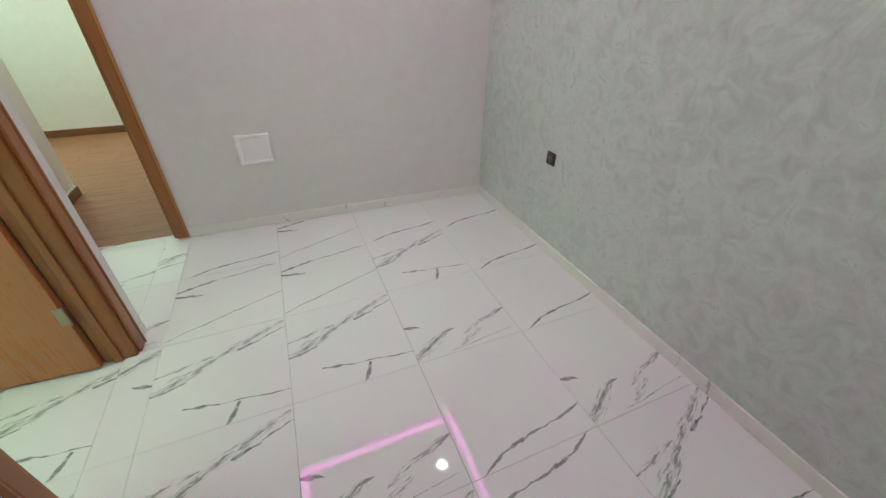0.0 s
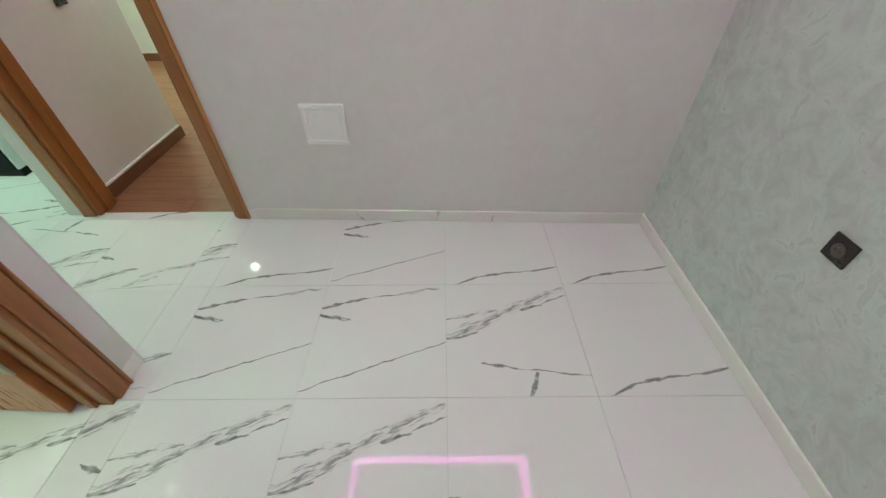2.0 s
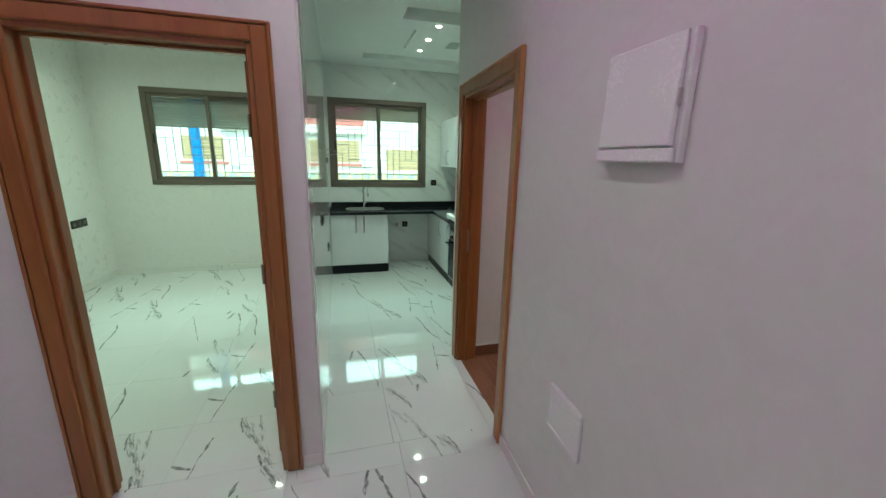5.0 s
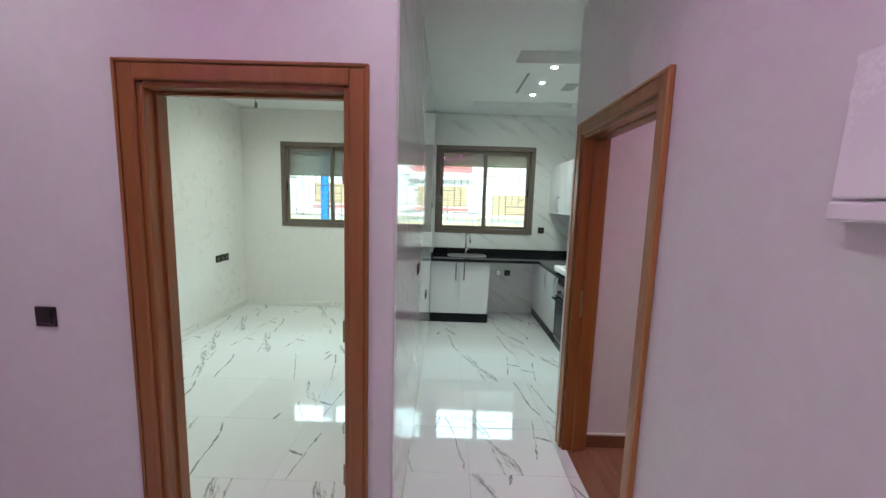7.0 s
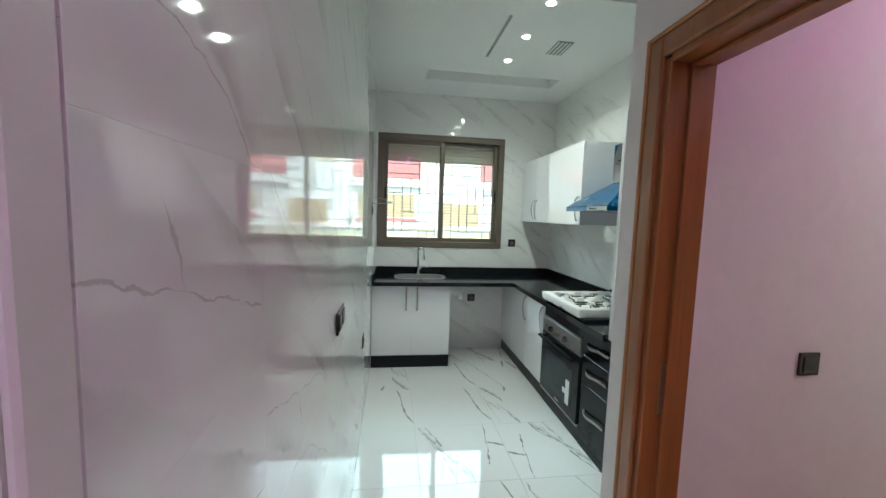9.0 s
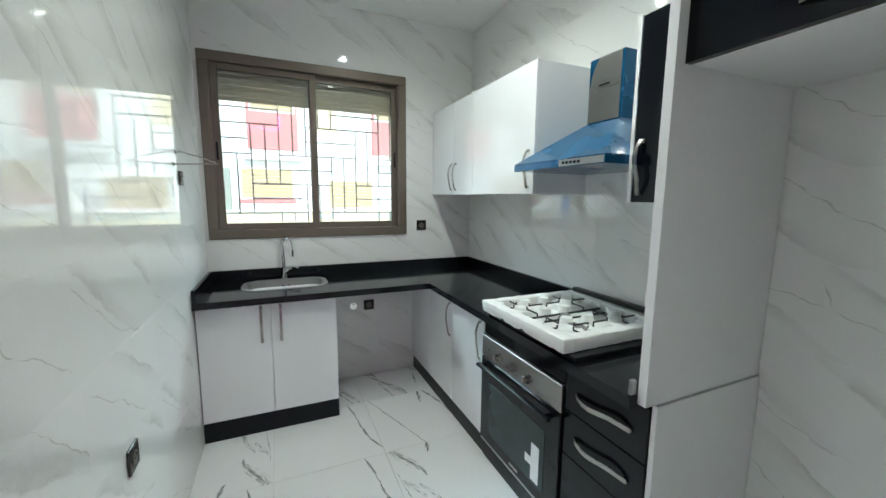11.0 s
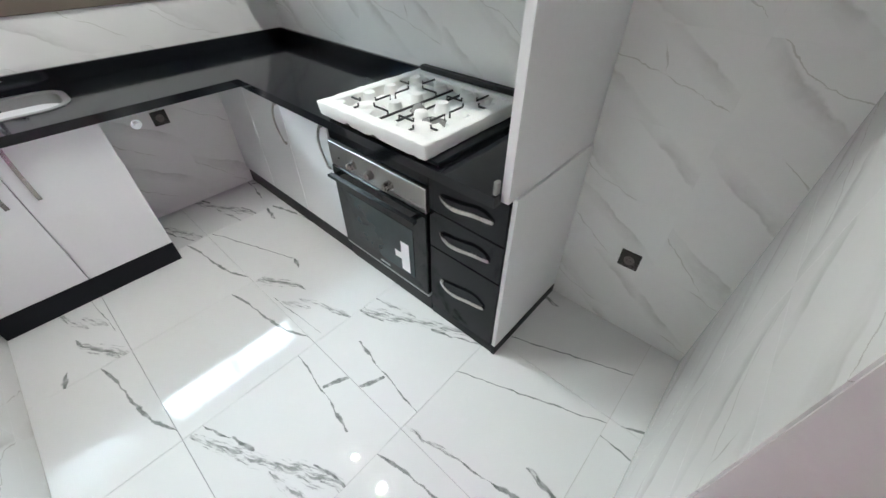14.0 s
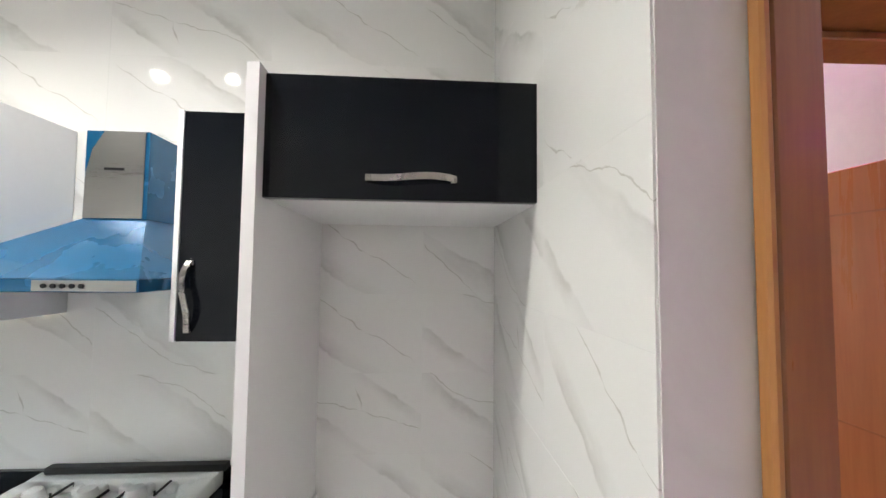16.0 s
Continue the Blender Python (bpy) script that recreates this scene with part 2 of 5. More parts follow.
def stucco(name, base, sheen, rough, strokes=5.0, relief=0.35, gloss=0.25, vary=0.1):
    """Trowelled decorative plaster: curling strokes with a satin sheen."""
    m, t, b = blank(name)
    co = nd(t, "ShaderNodeTexCoord", 3)
    w = nd(t, "ShaderNodeTexNoise", 1, Vector=co, Scale=strokes * 0.6, Detail=2.0)
    at = nd(t, "ShaderNodeVectorMath", props={"operation": "ADD"}, i0=co, i1=nd(t, "ShaderNodeVectorMath", props={"operation": "SCALE"}, i0=w, Scale=0.16))
    s = nd(t, "ShaderNodeTexNoise", Vector=at, Scale=strokes * 2.2, Detail=5.0, Roughness=0.68, Distortion=0.9)
    big = nd(t, "ShaderNodeTexNoise", Vector=co, Scale=1.2, Detail=3.0)
    v = math_(t, "ADD", math_(t, "MULTIPLY", s, 0.8), math_(t, "MULTIPLY", big, 0.2))
    k = fit_range(t, v, 0.30, 0.70, 0, 1)
    sock(t, b, "Base Color", mixc(t, k, [c * (1 - vary) for c in base], [min(1, c * (1 + vary)) for c in base]))
    sock(t, b, "Roughness", fit_range(t, k, 0, 1, rough, rough - gloss))
    sock(t, b, "Metallic", fit_range(t, k, 0.3, 1, 0.0, sheen))
    bump(t, b, v, relief, 0.004)
    return m


def glow(name, colour, strength):
    m, t, b = blank(name)
    b.inputs["Base Color"].default_value = (0.8, 0.8, 0.8, 1)
    b.inputs["Emission Color"].default_value = (*colour, 1)
    b.inputs["Emission Strength"].default_value = strength
    return m


def pane_glass(name, tint, rough=0.0):
    m, t, b = blank(name)
    b.inputs["Base Color"].default_value = (*tint, 1)
    b.inputs["Roughness"].default_value = rough
    b.inputs["IOR"].default_value = 1.45
    b.inputs["Transmission Weight"].default_value = 1.0
    return m


FLOOR_PRINT = {
    "A": [("b", 0, 0.46, 0.42, 0.67, 0.05), ("l", 0, 0.45, 0.24, 0.51, 0.006), ("b", 0.36, 0.66, 0.99, 0.96, 0.035), ("l", 0.6, 0.72, 0.78, 0.77, 0.009), ("l", 0.78, 0.78, 1.0, 0.88, 0.004),
          ("b", 0, 0.64, 0.4, 0.72, 0.018), ("l", 0.25, 0.26, 0.5, 0.21, 0.007), ("l", 0.48, 0.21, 1.0, 0.15, 0.0035), ("d", 0.565, 0.02, 0.63, 0.16, 0.0105)],
    "B": [("b", 0, 0.03, 0.34, 0.26, 0.045), ("l", 0.08, 0.1, 0.32, 0.25, 0.008), ("l", 0.3, 0.25, 0.44, 0.27, 0.006), ("b", 0.5, 0.17, 1.0, 0.36, 0.024), ("l", 0, 0.42, 0.15, 0.38, 0.008), ("b", 0.42, 0.06, 0.66, 0.16, 0.025), ("l", 0.3, 0.03, 0.95, 0.08, 0.002)],
    "C": [("l", 0.07, 0, 0.32, 0.1, 0.005), ("l", 0.28, 0.09, 0.66, 0.14, 0.009), ("l", 0.62, 0.13, 1.0, 0.21, 0.006)],
    "D": [("l", 0, 0.76, 0.34, 0.86, 0.009), ("l", 0.3, 0.85, 0.62, 0.89, 0.005), ("b", 0.56, 0.88, 1.0, 0.97, 0.014), ("d", 0, 0.69, 0.05, 0.68, 0.009), ("l", 0, 0.69, 0.17, 0.65, 0.008), ("b", 0, 0.68, 0.24, 0.65, 0.022), ("l", 0, 0.05, 1.0, 0.42, 0.0035)],
}
WALL_PRINT = {
    "A": [("s", 0.02, 0.98, 0.46, 0.3, 0.06), ("l", 0.0, 0.85, 0.5, 0.12, 0.0022), ("l", 0.48, 0.14, 0.75, 0.0, 0.0018), ("s", 0.72, 0.8, 1.0, 0.42, 0.05)],
    "B": [("s", 0.32, 1.0, 0.86, 0.36, 0.085), ("l", 0.66, 0.95, 1.0, 0.36, 0.0024), ("l", 0.0, 0.36, 0.28, 0.05, 0.0018)],
    "C": [("l", 0.0, 0.7, 0.36, 0.46, 0.0022), ("l", 0.35, 0.46, 0.42, 0.16, 0.002), ("l", 0.36, 0.46, 0.72, 0.32, 0.0022), ("l", 0.7, 0.33, 0.98, 0.0, 0.0018), ("s", 0.5, 0.7, 0.95, 0.06, 0.05), ("s", 0.04, 0.5, 0.3, 0.1, 0.04)],
    "D": [("l", 0.3, 1.0, 0.95, 0.1, 0.002), ("s", 0.08, 0.7, 0.5, 0.16, 0.055)],
}
M_FLOOR = {k: printed("white_marble_tile", (0.73, 0.73, 0.72), (0.085, 0.095, 0.088), v, (0.6, 0.6), 0.03, 0.9, 0.011, n * 3.7, 0.5) for n, (k, v) in enumerate(FLOOR_PRINT.items())}
M_WALLTILE = {k: printed("pale_marble_wall_tile", (0.80, 0.80, 0.78), (0.36, 0.35, 0.32), v, (0.6, 0.3), 0.05, 1.0, 0.019, 20 + n * 2.9) for n, (k, v) in enumerate(WALL_PRINT.items())}
M_SKIRT = marble("marble_skirting", (0.84, 0.83, 0.78), (0.25, 0.24, 0.22), 0.12, 0.8)
M_GROUT = surface("grout", (0.55, 0.53, 0.49), 0.8, vary=0.15)
M_PAINT = stucco("white_satin_plaster", (0.72, 0.705, 0.685), 0.0, 0.44, 4.0, 0.14, 0.12, 0.04)
M_PAINT2 = stucco("cream_satin_plaster", (0.82, 0.80, 0.765), 0.0, 0.38, 3.5, 0.13, 0.16, 0.04)
M_SILVER = stucco("grey_green_pearl_plaster", (0.585, 0.625, 0.59), 0.14, 0.50, 5.5, 0.5, 0.30, 0.20)
M_CEIL = surface("ceiling_paint", (0.82, 0.82, 0.80), 0.7, vary=0.02, relief=0.03)
M_WOOD = wood("varnished_orange_wood", (0.32, 0.125, 0.034), (0.24, 0.088, 0.024))
M_BEAD = wood("light_orange_wood", (0.50, 0.235, 0.075), (0.38, 0.16, 0.045), 0.4)
M_LEAF = wood("varnished_door_panel", (0.42, 0.165, 0.055), (0.34, 0.125, 0.04), 0.28)
M_PLANK = wood("brown_wood_look_tile", (0.30, 0.135, 0.075), (0.19, 0.08, 0.042), 0.3, (0.12, 1, 1), 0.0)
M_BROWN = wood("brown_skirting", (0.20, 0.09, 0.045), (0.13, 0.055, 0.028), 0.35, (0.1, 0.1, 1), 0.1)
M_WHITE = surface("white_gloss_laminate", (0.80, 0.80, 0.81), 0.07, vary=0.015, relief=0.015, rvary=0.05, coat=0.3)
M_CARCASS = surface("white_melamine", (0.76, 0.76, 0.76), 0.4, vary=0.02, relief=0.03)
M_BLACK = surface("black_gloss_laminate", (0.004, 0.005, 0.0075), 0.11, vary=0.05, relief=0.0, rvary=0.015, spec=0.22)
M_MATBLACK = surface("black_plinth", (0.005, 0.006, 0.008), 0.4, vary=0.25, relief=0.05, spec=0.25)
M_GRANITE = surface("black_granite", (0.006, 0.007, 0.009), 0.1, vary=0.6, grain=420, relief=0.0, rvary=0.04, spec=0.4)
M_STEEL = surface("brushed_steel", (0.38, 0.375, 0.36), 0.3, 1.0, 0.05, 300, 4, 0.0, stretch=(0.05, 1, 1), rvary=0.05)
M_CHROME = surface("chrome", (0.75, 0.75, 0.75), 0.07, 1.0, 0.03, 40, 3, 0.0)
M_NICKEL = surface("satin_nickel_handle", (0.40, 0.38, 0.35), 0.27, 1.0, 0.06, 200, 6, 0.03)
M_BRONZE = surface("bronze_aluminium", (0.17, 0.14, 0.11), 0.38, 0.35, 0.06, 200, 3, 0.03)
M_SHUTTER = surface("grey_green_shutter", (0.26, 0.28, 0.24), 0.55, 0, 0.06, 90, 3, 0.05)
M_SLAT = surface("beige_green_shutter", (0.42, 0.38, 0.28), 0.6, 0, 0.06, 90, 3, 0.05)
M_FOIL = surface("blue_protective_film", (0.004, 0.10, 0.23), 0.24, 0.4, 0.12, 8, 3, 0.02, 0.002, coat=0.3)
M_SOCKET = surface("dark_brown_plastic", (0.022, 0.018, 0.015), 0.25, 0, 0.1, 100, 5, 0.02)
M_SOCKET_IN = surface("grey_brown_plastic", (0.09, 0.075, 0.06), 0.35, 0, 0.1, 100, 5, 0.02)
M_PLASTIC = surface("white_plastic", (0.86, 0.85, 0.84), 0.25, 0, 0.01, 100, 3, 0.0)
M_FOAM = surface("white_polystyrene", (0.76, 0.76, 0.74), 0.75, 0, 0.05, 260, 8, 0.5, 0.002)
M_IRON = surface("black_cast_iron", (0.02, 0.02, 0.02), 0.5, 0.2, 0.2, 200, 6, 0.15)
M_FILMY = surface("clear_plastic_wrap", (0.24, 0.235, 0.23), 0.22, 0, 0.15, 45, 14, 0.6, 0.004)
M_GLASSBLACK = surface("black_glass", (0.008, 0.010, 0.011), 0.05, 0, 0.1, 20, 2, 0.0, spec=0.28)
M_OVENGLASS = surface("dark_oven_glass", (0.026, 0.040, 0.042), 0.05, 0, 0.2, 20, 2, 0.0, spec=0.35)
M_REFLECT = surface("white_reflection", (0.80, 0.80, 0.80), 0.5, 0, 0.03)
M_GRILLE = surface("grey_painted_iron", (0.26, 0.26, 0.245), 0.4, 0, 0.05)
M_GLASS = pane_glass("window_glass", (0.97, 0.99, 0.98))
M_RUBBER = surface("grey_rubber_seal", (0.12, 0.12, 0.11), 0.7)
M_BRASS = surface("aged_steel_hinge", (0.36, 0.31, 0.24), 0.35, 1.0, 0.1)
M_FACADE = surface("white_render", (0.85, 0.84, 0.80), 0.85, 0, 0.06, 40, 0.8, 0.2, 0.004)
M_RED = surface("red_render", (0.56, 0.20, 0.19), 0.8, 0, 0.08, 40, 0.8, 0.2, 0.004)
M_BEIGE = surface("beige_roller_shutter", (0.50, 0.38, 0.22), 0.6, 0, 0.06)
M_YELLOW = surface("cream_render", (0.70, 0.60, 0.38), 0.8, 0, 0.08)
M_BLUE = surface("blue_painted_steel", (0.03, 0.20, 0.55), 0.45, 0, 0.1)
# paler than asphalt, to throw light up to the ceilings
M_BOUNCE = surface("pale_bounce_ground", (0.34, 0.32, 0.29), 0.9, 0, 0.3, 300, 1, 0.4, 0.004)
M_PINK = glow("magenta_led", (1.0, 0.10, 0.88), LED)
M_PINK_ROOM = glow("magenta_led_bedroom", (1.0, 0.10, 0.74), 8.0)
M_SPOT = glow("downlight_lens", (1.0, 0.93, 0.82), 30.0)
M_TEAL = surface("turquoise_tile_band", (0.50, 0.62, 0.64), 0.4, 0, 0.1)


# ---- building blocks ----
HOME = {}


def box(bm, x0, x1, y0, y1, z0, z1, bevel=0.0, seg=1):
    m = Matrix.Translation(((x0 + x1) / 2, (y0 + y1) / 2, (z0 + z1) / 2)) @ Matrix.Diagonal((abs(x1 - x0), abs(y1 - y0), abs(z1 - z0), 1))
    vs = bmesh.ops.create_cube(bm, size=1.0, matrix=m)["verts"]
    if bevel:
        es = list({e for v in vs for e in v.link_edges})
        bmesh.ops.bevel(bm, geom=es, offset=bevel, segments=seg, affect="EDGES", profile=0.5)
    return bm


def cube(*a, **k):
    return box(bmesh.new(), *a, **k)


def rod(bm, a, b, r, n=10):
    a, b = Vector(a), Vector(b)
    d = b - a
    m = Matrix.Translation((a + b) / 2) @ d.to_track_quat("Z", "Y").to_matrix().to_4x4()
    bmesh.ops.create_cone(bm, cap_ends=True, segments=n, radius1=r, radius2=r, depth=d.length, matrix=m)
    return bm


def disc(bm, c, axis, r, h, n=20, r2=None):
    m = Matrix.Translation(c) @ Vector(axis).to_track_quat("Z", "Y").to_matrix().to_4x4()
    bmesh.ops.create_cone(bm, cap_ends=True, segments=n, radius1=r, radius2=r if r2 is None else r2, depth=h, matrix=m)
    return bm


def sweep(bm, pts, u, v, closed=False):
    """Sweeps a rectangle of half sizes given by vectors u, v along the points."""
    rings = []
    for p in pts:
        p = Vector(p)
        rings.append([bm.verts.new(p + a * Vector(u) + b * Vector(v)) for a, b in ((-1, -1), (1, -1), (1, 1), (-1, 1))])
    for r, s in zip(rings, rings[1:]):
        for k in range(4):
            bm.faces.new((r[k], r[(k + 1) % 4], s[(k + 1) % 4], s[k]))
    bm.faces.new(rings[0][::-1])
    bm.faces.new(rings[-1])
    return bm


def tube(bm, pts, r, n=10):
    rings = []
    for i, p in enumerate(pts):
        p = Vector(p)
        d = (Vector(pts[min(i + 1, len(pts) - 1)]) - Vector(pts[max(i - 1, 0)])).normalized()
        q = d.to_track_quat("Z", "Y")
        rings.append([bm.verts.new(p + q @ Vector((r * math.cos(2 * math.pi * k / n), r * math.sin(2 * math.pi * k / n), 0))) for k in range(n)])
    for a, b in zip(rings, rings[1:]):
        for k in range(n):
            try:
                bm.faces.new((a[k], a[(k + 1) % n], b[(k + 1) % n], b[k]))
            except ValueError:
                pass
    bm.faces.new(rings[0][::-1])
    bm.faces.new(rings[-1])
    return bm


def thing(name, loc, label, category, group="", kind=""):
    ob = new(name)
    ob.empty_display_size = 0.1
    ob.location = loc
    HOME[ob] = Vector(loc)
    return tagged(ob, label, category, group, kind)


def part(name, bm, material, parent, label="", smooth=False):
    """Links a bmesh, given in world metres, as one mesh under a thing or a part."""
    bmesh.ops.recalc_face_normals(bm, faces=bm.faces[:])
    home = HOME.get(parent, Vector((0, 0, 0))) if parent else Vector((0, 0, 0))
    bmesh.ops.translate(bm, verts=bm.verts[:], vec=-home)
    me = bpy.data.meshes.new(name)
    bm.to_mesh(me)
    bm.free()
    me.materials.append(material)
    if smooth:
        for p in me.polygons:
            p.use_smooth = True
        me.set_sharp_from_angle(angle=radians(40))
    ob = new(name, me)
    if parent:
        ob.parent = parent
        HOME[ob] = home
    return tagged(ob, label) if label else ob


def solid(name, bm, material, label, category, group="", kind=""):
    """A thing that is one mesh, with its origin at its base."""
    bmesh.ops.recalc_face_normals(bm, faces=bm.faces[:])
    lo = [min(v.co[k] for v in bm.verts) for k in range(3)]
    hi = [max(v.co[k] for v in bm.verts) for k in range(3)]
    home = Vector(((lo[0] + hi[0]) / 2, (lo[1] + hi[1]) / 2, lo[2]))
    bmesh.ops.translate(bm, verts=bm.verts[:], vec=-home)
    me = bpy.data.meshes.new(name)
    bm.to_mesh(me)
    bm.free()
    me.materials.append(material)
    ob = new(name, me)
    ob.location = home
    HOME[ob] = home
    return tagged(ob, label, category, group, kind)


def wall(name, axis, f0, f1, a0, a1, z0, z1, material, label, holes=()):
    """A wall between the faces f0 and f1 across its axis, running from a0 to a1, with holes (a, b, z, z)."""
    bm = bmesh.new()

    def put(p, q, r, s):
        if q - p > 1e-4 and s - r > 1e-4:
            box(bm, *((f0, f1, p, q) if axis == "x" else (p, q, f0, f1)), r, s)

    at = a0
    for p, q, r, s in sorted(holes):
        put(at, p, z0, z1)
        put(p, q, z0, r)
        put(p, q, s, z1)
        at = q
    put(at, a1, z0, z1)
    return solid(name, bm, material, label, "wall", kind="structure")


# ---- plan ----
XE, XW, YN, XC = 1.637, -0.862, 3.63, -1.943      # hall: east face, west face, north face; corner into the kitchen
KS, KN, KW = 2.663, 4.715, -4.905                    # kitchen tile faces: south, north, west
RS, RW = -0.14, -4.92                              # side room: south and west faces
CH = 2.88                                          # ceiling height
D1 = (-1.742, -0.85)                              # first door opening along x
D2 = (1.665, 2.475)                                 # second door opening along y
DH = 2.06                                          # door openings' height
W1 = (2.728, 4.075, 1.227, 2.40)                   # kitchen window opening
W2 = (0.468, 1.86, 1.252, 2.39)                     # side room window opening

SKEW = Matrix.Translation((0, YN, 0)) @ pose(0, 0, 0, 0, 0, -1.95) @ Matrix.Translation((0, -YN, 0))   # the north wall stands a little askew


def askew(ob):
    ob.matrix_basis = SKEW @ ob.matrix_basis
    return ob


north = wall("wall_hall_north", "y", YN, YN + 0.145, XC + 0.003, 2.0, 0, 3.05, M_PAINT, "white satin plaster wall with faint pink light", [(D1[0] - 0.02, D1[1] + 0.02, 0, DH + 0.02)])
askew(north)
wall("wall_hall_east", "x", XE, XE + 0.15, -1.4, YN + 0.1, 0, 3.05, M_SILVER, "grey-green pearl stucco accent wall with trowel strokes")
wall("wall_hall_west", "x", XW - 0.125, XW, -1.4, KS - 0.01, 0, 3.05, M_PAINT, "white satin plaster wall beside the doorway", [(D2[0] - 0.02, D2[1] + 0.02, 0, DH + 0.02)])
solid("corner_trim", cube(XW - 0.0415, XW, KS - 0.0098, KS, 0.0, CH, bevel=0.003), M_PAINT, "white plaster edge where the kitchen tiles end", "trim", kind="structure")
wall("wall_hall_south", "y", -1.55, -1.4, -0.98, 1.79, 0, 3.05, M_PAINT, "plain white plaster wall closing the hall")
wall("wall_kitchen_south", "y", 2.53, KS - 0.01, RW, XW - 0.125, 0, 3.05, M_PAINT2, "plaster wall between kitchen and side room")
wall("wall_kitchen_north", "y", KN + 0.01, KN + 0.09, RW, -1.775, 0, 3.05, M_PAINT, "plaster wall behind the kitchen tiles")
wall("wall_kitchen_east", "x", XC + 0.01, -1.775, YN + 0.2, KN + 0.01, 0, 3.05, M_PAINT, "short plaster wall between kitchen and bedroom")
wall("wall_west", "x", RW - 0.2, RW, -0.3, 4.95, 0, 3.05, M_PAINT2, "cream plaster outer wall with two windows", [W2, W1])
wall("wall_side_room_south", "y", RS - 0.15, RS, -5.1, XW - 0.125, 0, 3.05, M_PAINT2, "cream satin plaster wall of the side room")
wall("wall_bedroom_far", "y", 6.95, 7.1, -4.8, -0.5, 0, 3.05, M_PAINT, "white plaster wall of the bedroom")
wall("wall_bedroom_west", "x", -4.8, -4.65, 4.95, 6.95, 0, 3.05, M_PAINT, "plain white bedroom wall")
wall("wall_bedroom_east", "x", -0.72, -0.6, YN + 0.145, 6.95, 0, 3.05, M_PAINT, "plain white bedroom wall beside the door")
wall("wall_bedroom_return", "y", KN + 0.09, 4.95, -4.8, -4.66, 0, 3.05, M_PAINT, "short white return wall")

# floors under the tiles, one slab each
solid("floor_slab", cube(-5.1, 2.0, -1.55, YN + 0.07, -0.15, -0.012), M_GROUT, "grey screed slab under the marble tiles", "floor", kind="structure")
solid("floor_slab", cube(-5.1, XC + 0.01, YN + 0.071, 4.95, -0.15, -0.012), M_GROUT, "grey screed slab under the kitchen tiles", "floor", kind="structure")
solid("floor_slab", cube(XC + 0.011, -0.6, YN + 0.071, 4.95, -0.15, -0.012), M_GROUT, "grey screed slab under the wood-look floor", "floor", kind="structure")
solid("floor_slab", cube(-4.8, -0.6, 4.951, 7.1, -0.15, -0.012), M_GROUT, "grey screed slab under the wood-look floor", "floor", kind="structure")


def ceiling(name, x0, x1, y0, y1, slots, label):
    """A plasterboard ceiling with sunk slots (x0, x1, y0, y1, depth), in one mesh."""
    bm = bmesh.new()
    xs = sorted({x0, x1, *[v for s in slots for v in s[:2]]})
    ys = sorted({y0, y1, *[v for s in slots for v in s[2:4]]})
    for a, b in zip(xs, xs[1:]):
        for c, d in zip(ys, ys[1:]):
            up = max([s[4] for s in slots if s[0] <= (a + b) / 2 <= s[1] and s[2] <= (c + d) / 2 <= s[3]], default=0)
            box(bm, a, b, c, d, CH + up, CH + 0.3)
    return solid(name, bm, M_CEIL, label, "ceiling", kind="structure")


ceiling("ceiling_hall", XW - 0.12, 1.9, -1.5, YN + 0.07, [(-0.55, 1.3, -0.9, 3.28, 0.08)], "white plasterboard tray ceiling of the hall")
ceiling("ceiling_kitchen", -5.0, XW - 0.12, 2.59, 4.9, [(-4.44, -4.2, 3.16, 4.42, 0.1), (-2.89, -2.5, 3.43, 4.42, 0.1), (-3.83, -3.16, 3.595, 3.62, 0.04)], "white plasterboard kitchen ceiling with sunk slots")
ceiling("ceiling_side_room", -5.0, XW - 0.12, -0.25, 2.59, [(-4.28, -1.5, 0.28, 2.1, 0.12)], "white plasterboard tray ceiling of the side room")
ceiling("ceiling_bedroom", XC, -0.5, YN + 0.07, 7.05, [], "white plasterboard bedroom ceiling")
ceiling("ceiling_bedroom_wing", -4.75, XC, 4.9, 7.05, [], "white plasterboard bedroom ceiling")


# ---- skirting ----
def skirting(x0, x1, y0, y1, material, label, h=0.075):
    return solid("baseboard", cube(x0, x1, y0, y1, 0, h, bevel=0.003), material, label, "baseboard", kind="structure")


L_SK = "cream marble tile skirting along the hall wall"
askew(skirting(D1[1] + 0.085, XE - 0.013, YN - 0.012, YN, M_SKIRT, L_SK))
skirting(XE - 0.013, XE, -1.4, YN, M_SKIRT, L_SK)
skirting(XW, XW + 0.012, -1.4, D2[0] - 0.085, M_SKIRT, L_SK)
skirting(XW, XW + 0.006, D2[1] + 0.085, KS - 0.012, M_SKIRT, L_SK, 0.07)
skirting(RW, XW - 0.125, RS, RS + 0.012, M_SKIRT, "marble tile skirting in the side room")
skirting(RW, RW + 0.012, RS + 0.012, 2.53, M_SKIRT, "marble tile skirting under the window")
skirting(-1.775, -1.76, YN + 0.15, KN + 0.09, M_BROWN, "brown wooden skirting in the bedroom", 0.09)
skirting(-4.65, -0.72, 6.935, 6.95, M_BROWN, "brown wooden skirting in the bedroom", 0.09)
for _x in ((-1.775, -1.763, YN + 0.15, KN + 0.09),):
    solid("trim", cube(*_x, 0.0905, 0.104, bevel=0.002), M_PLASTIC, "thin white bead above the brown skirting", "trim", kind="structure")
skirting(-4.65, -1.76, KN + 0.09, KN + 0.105, M_BROWN, "brown wooden skirting in the bedroom", 0.09)


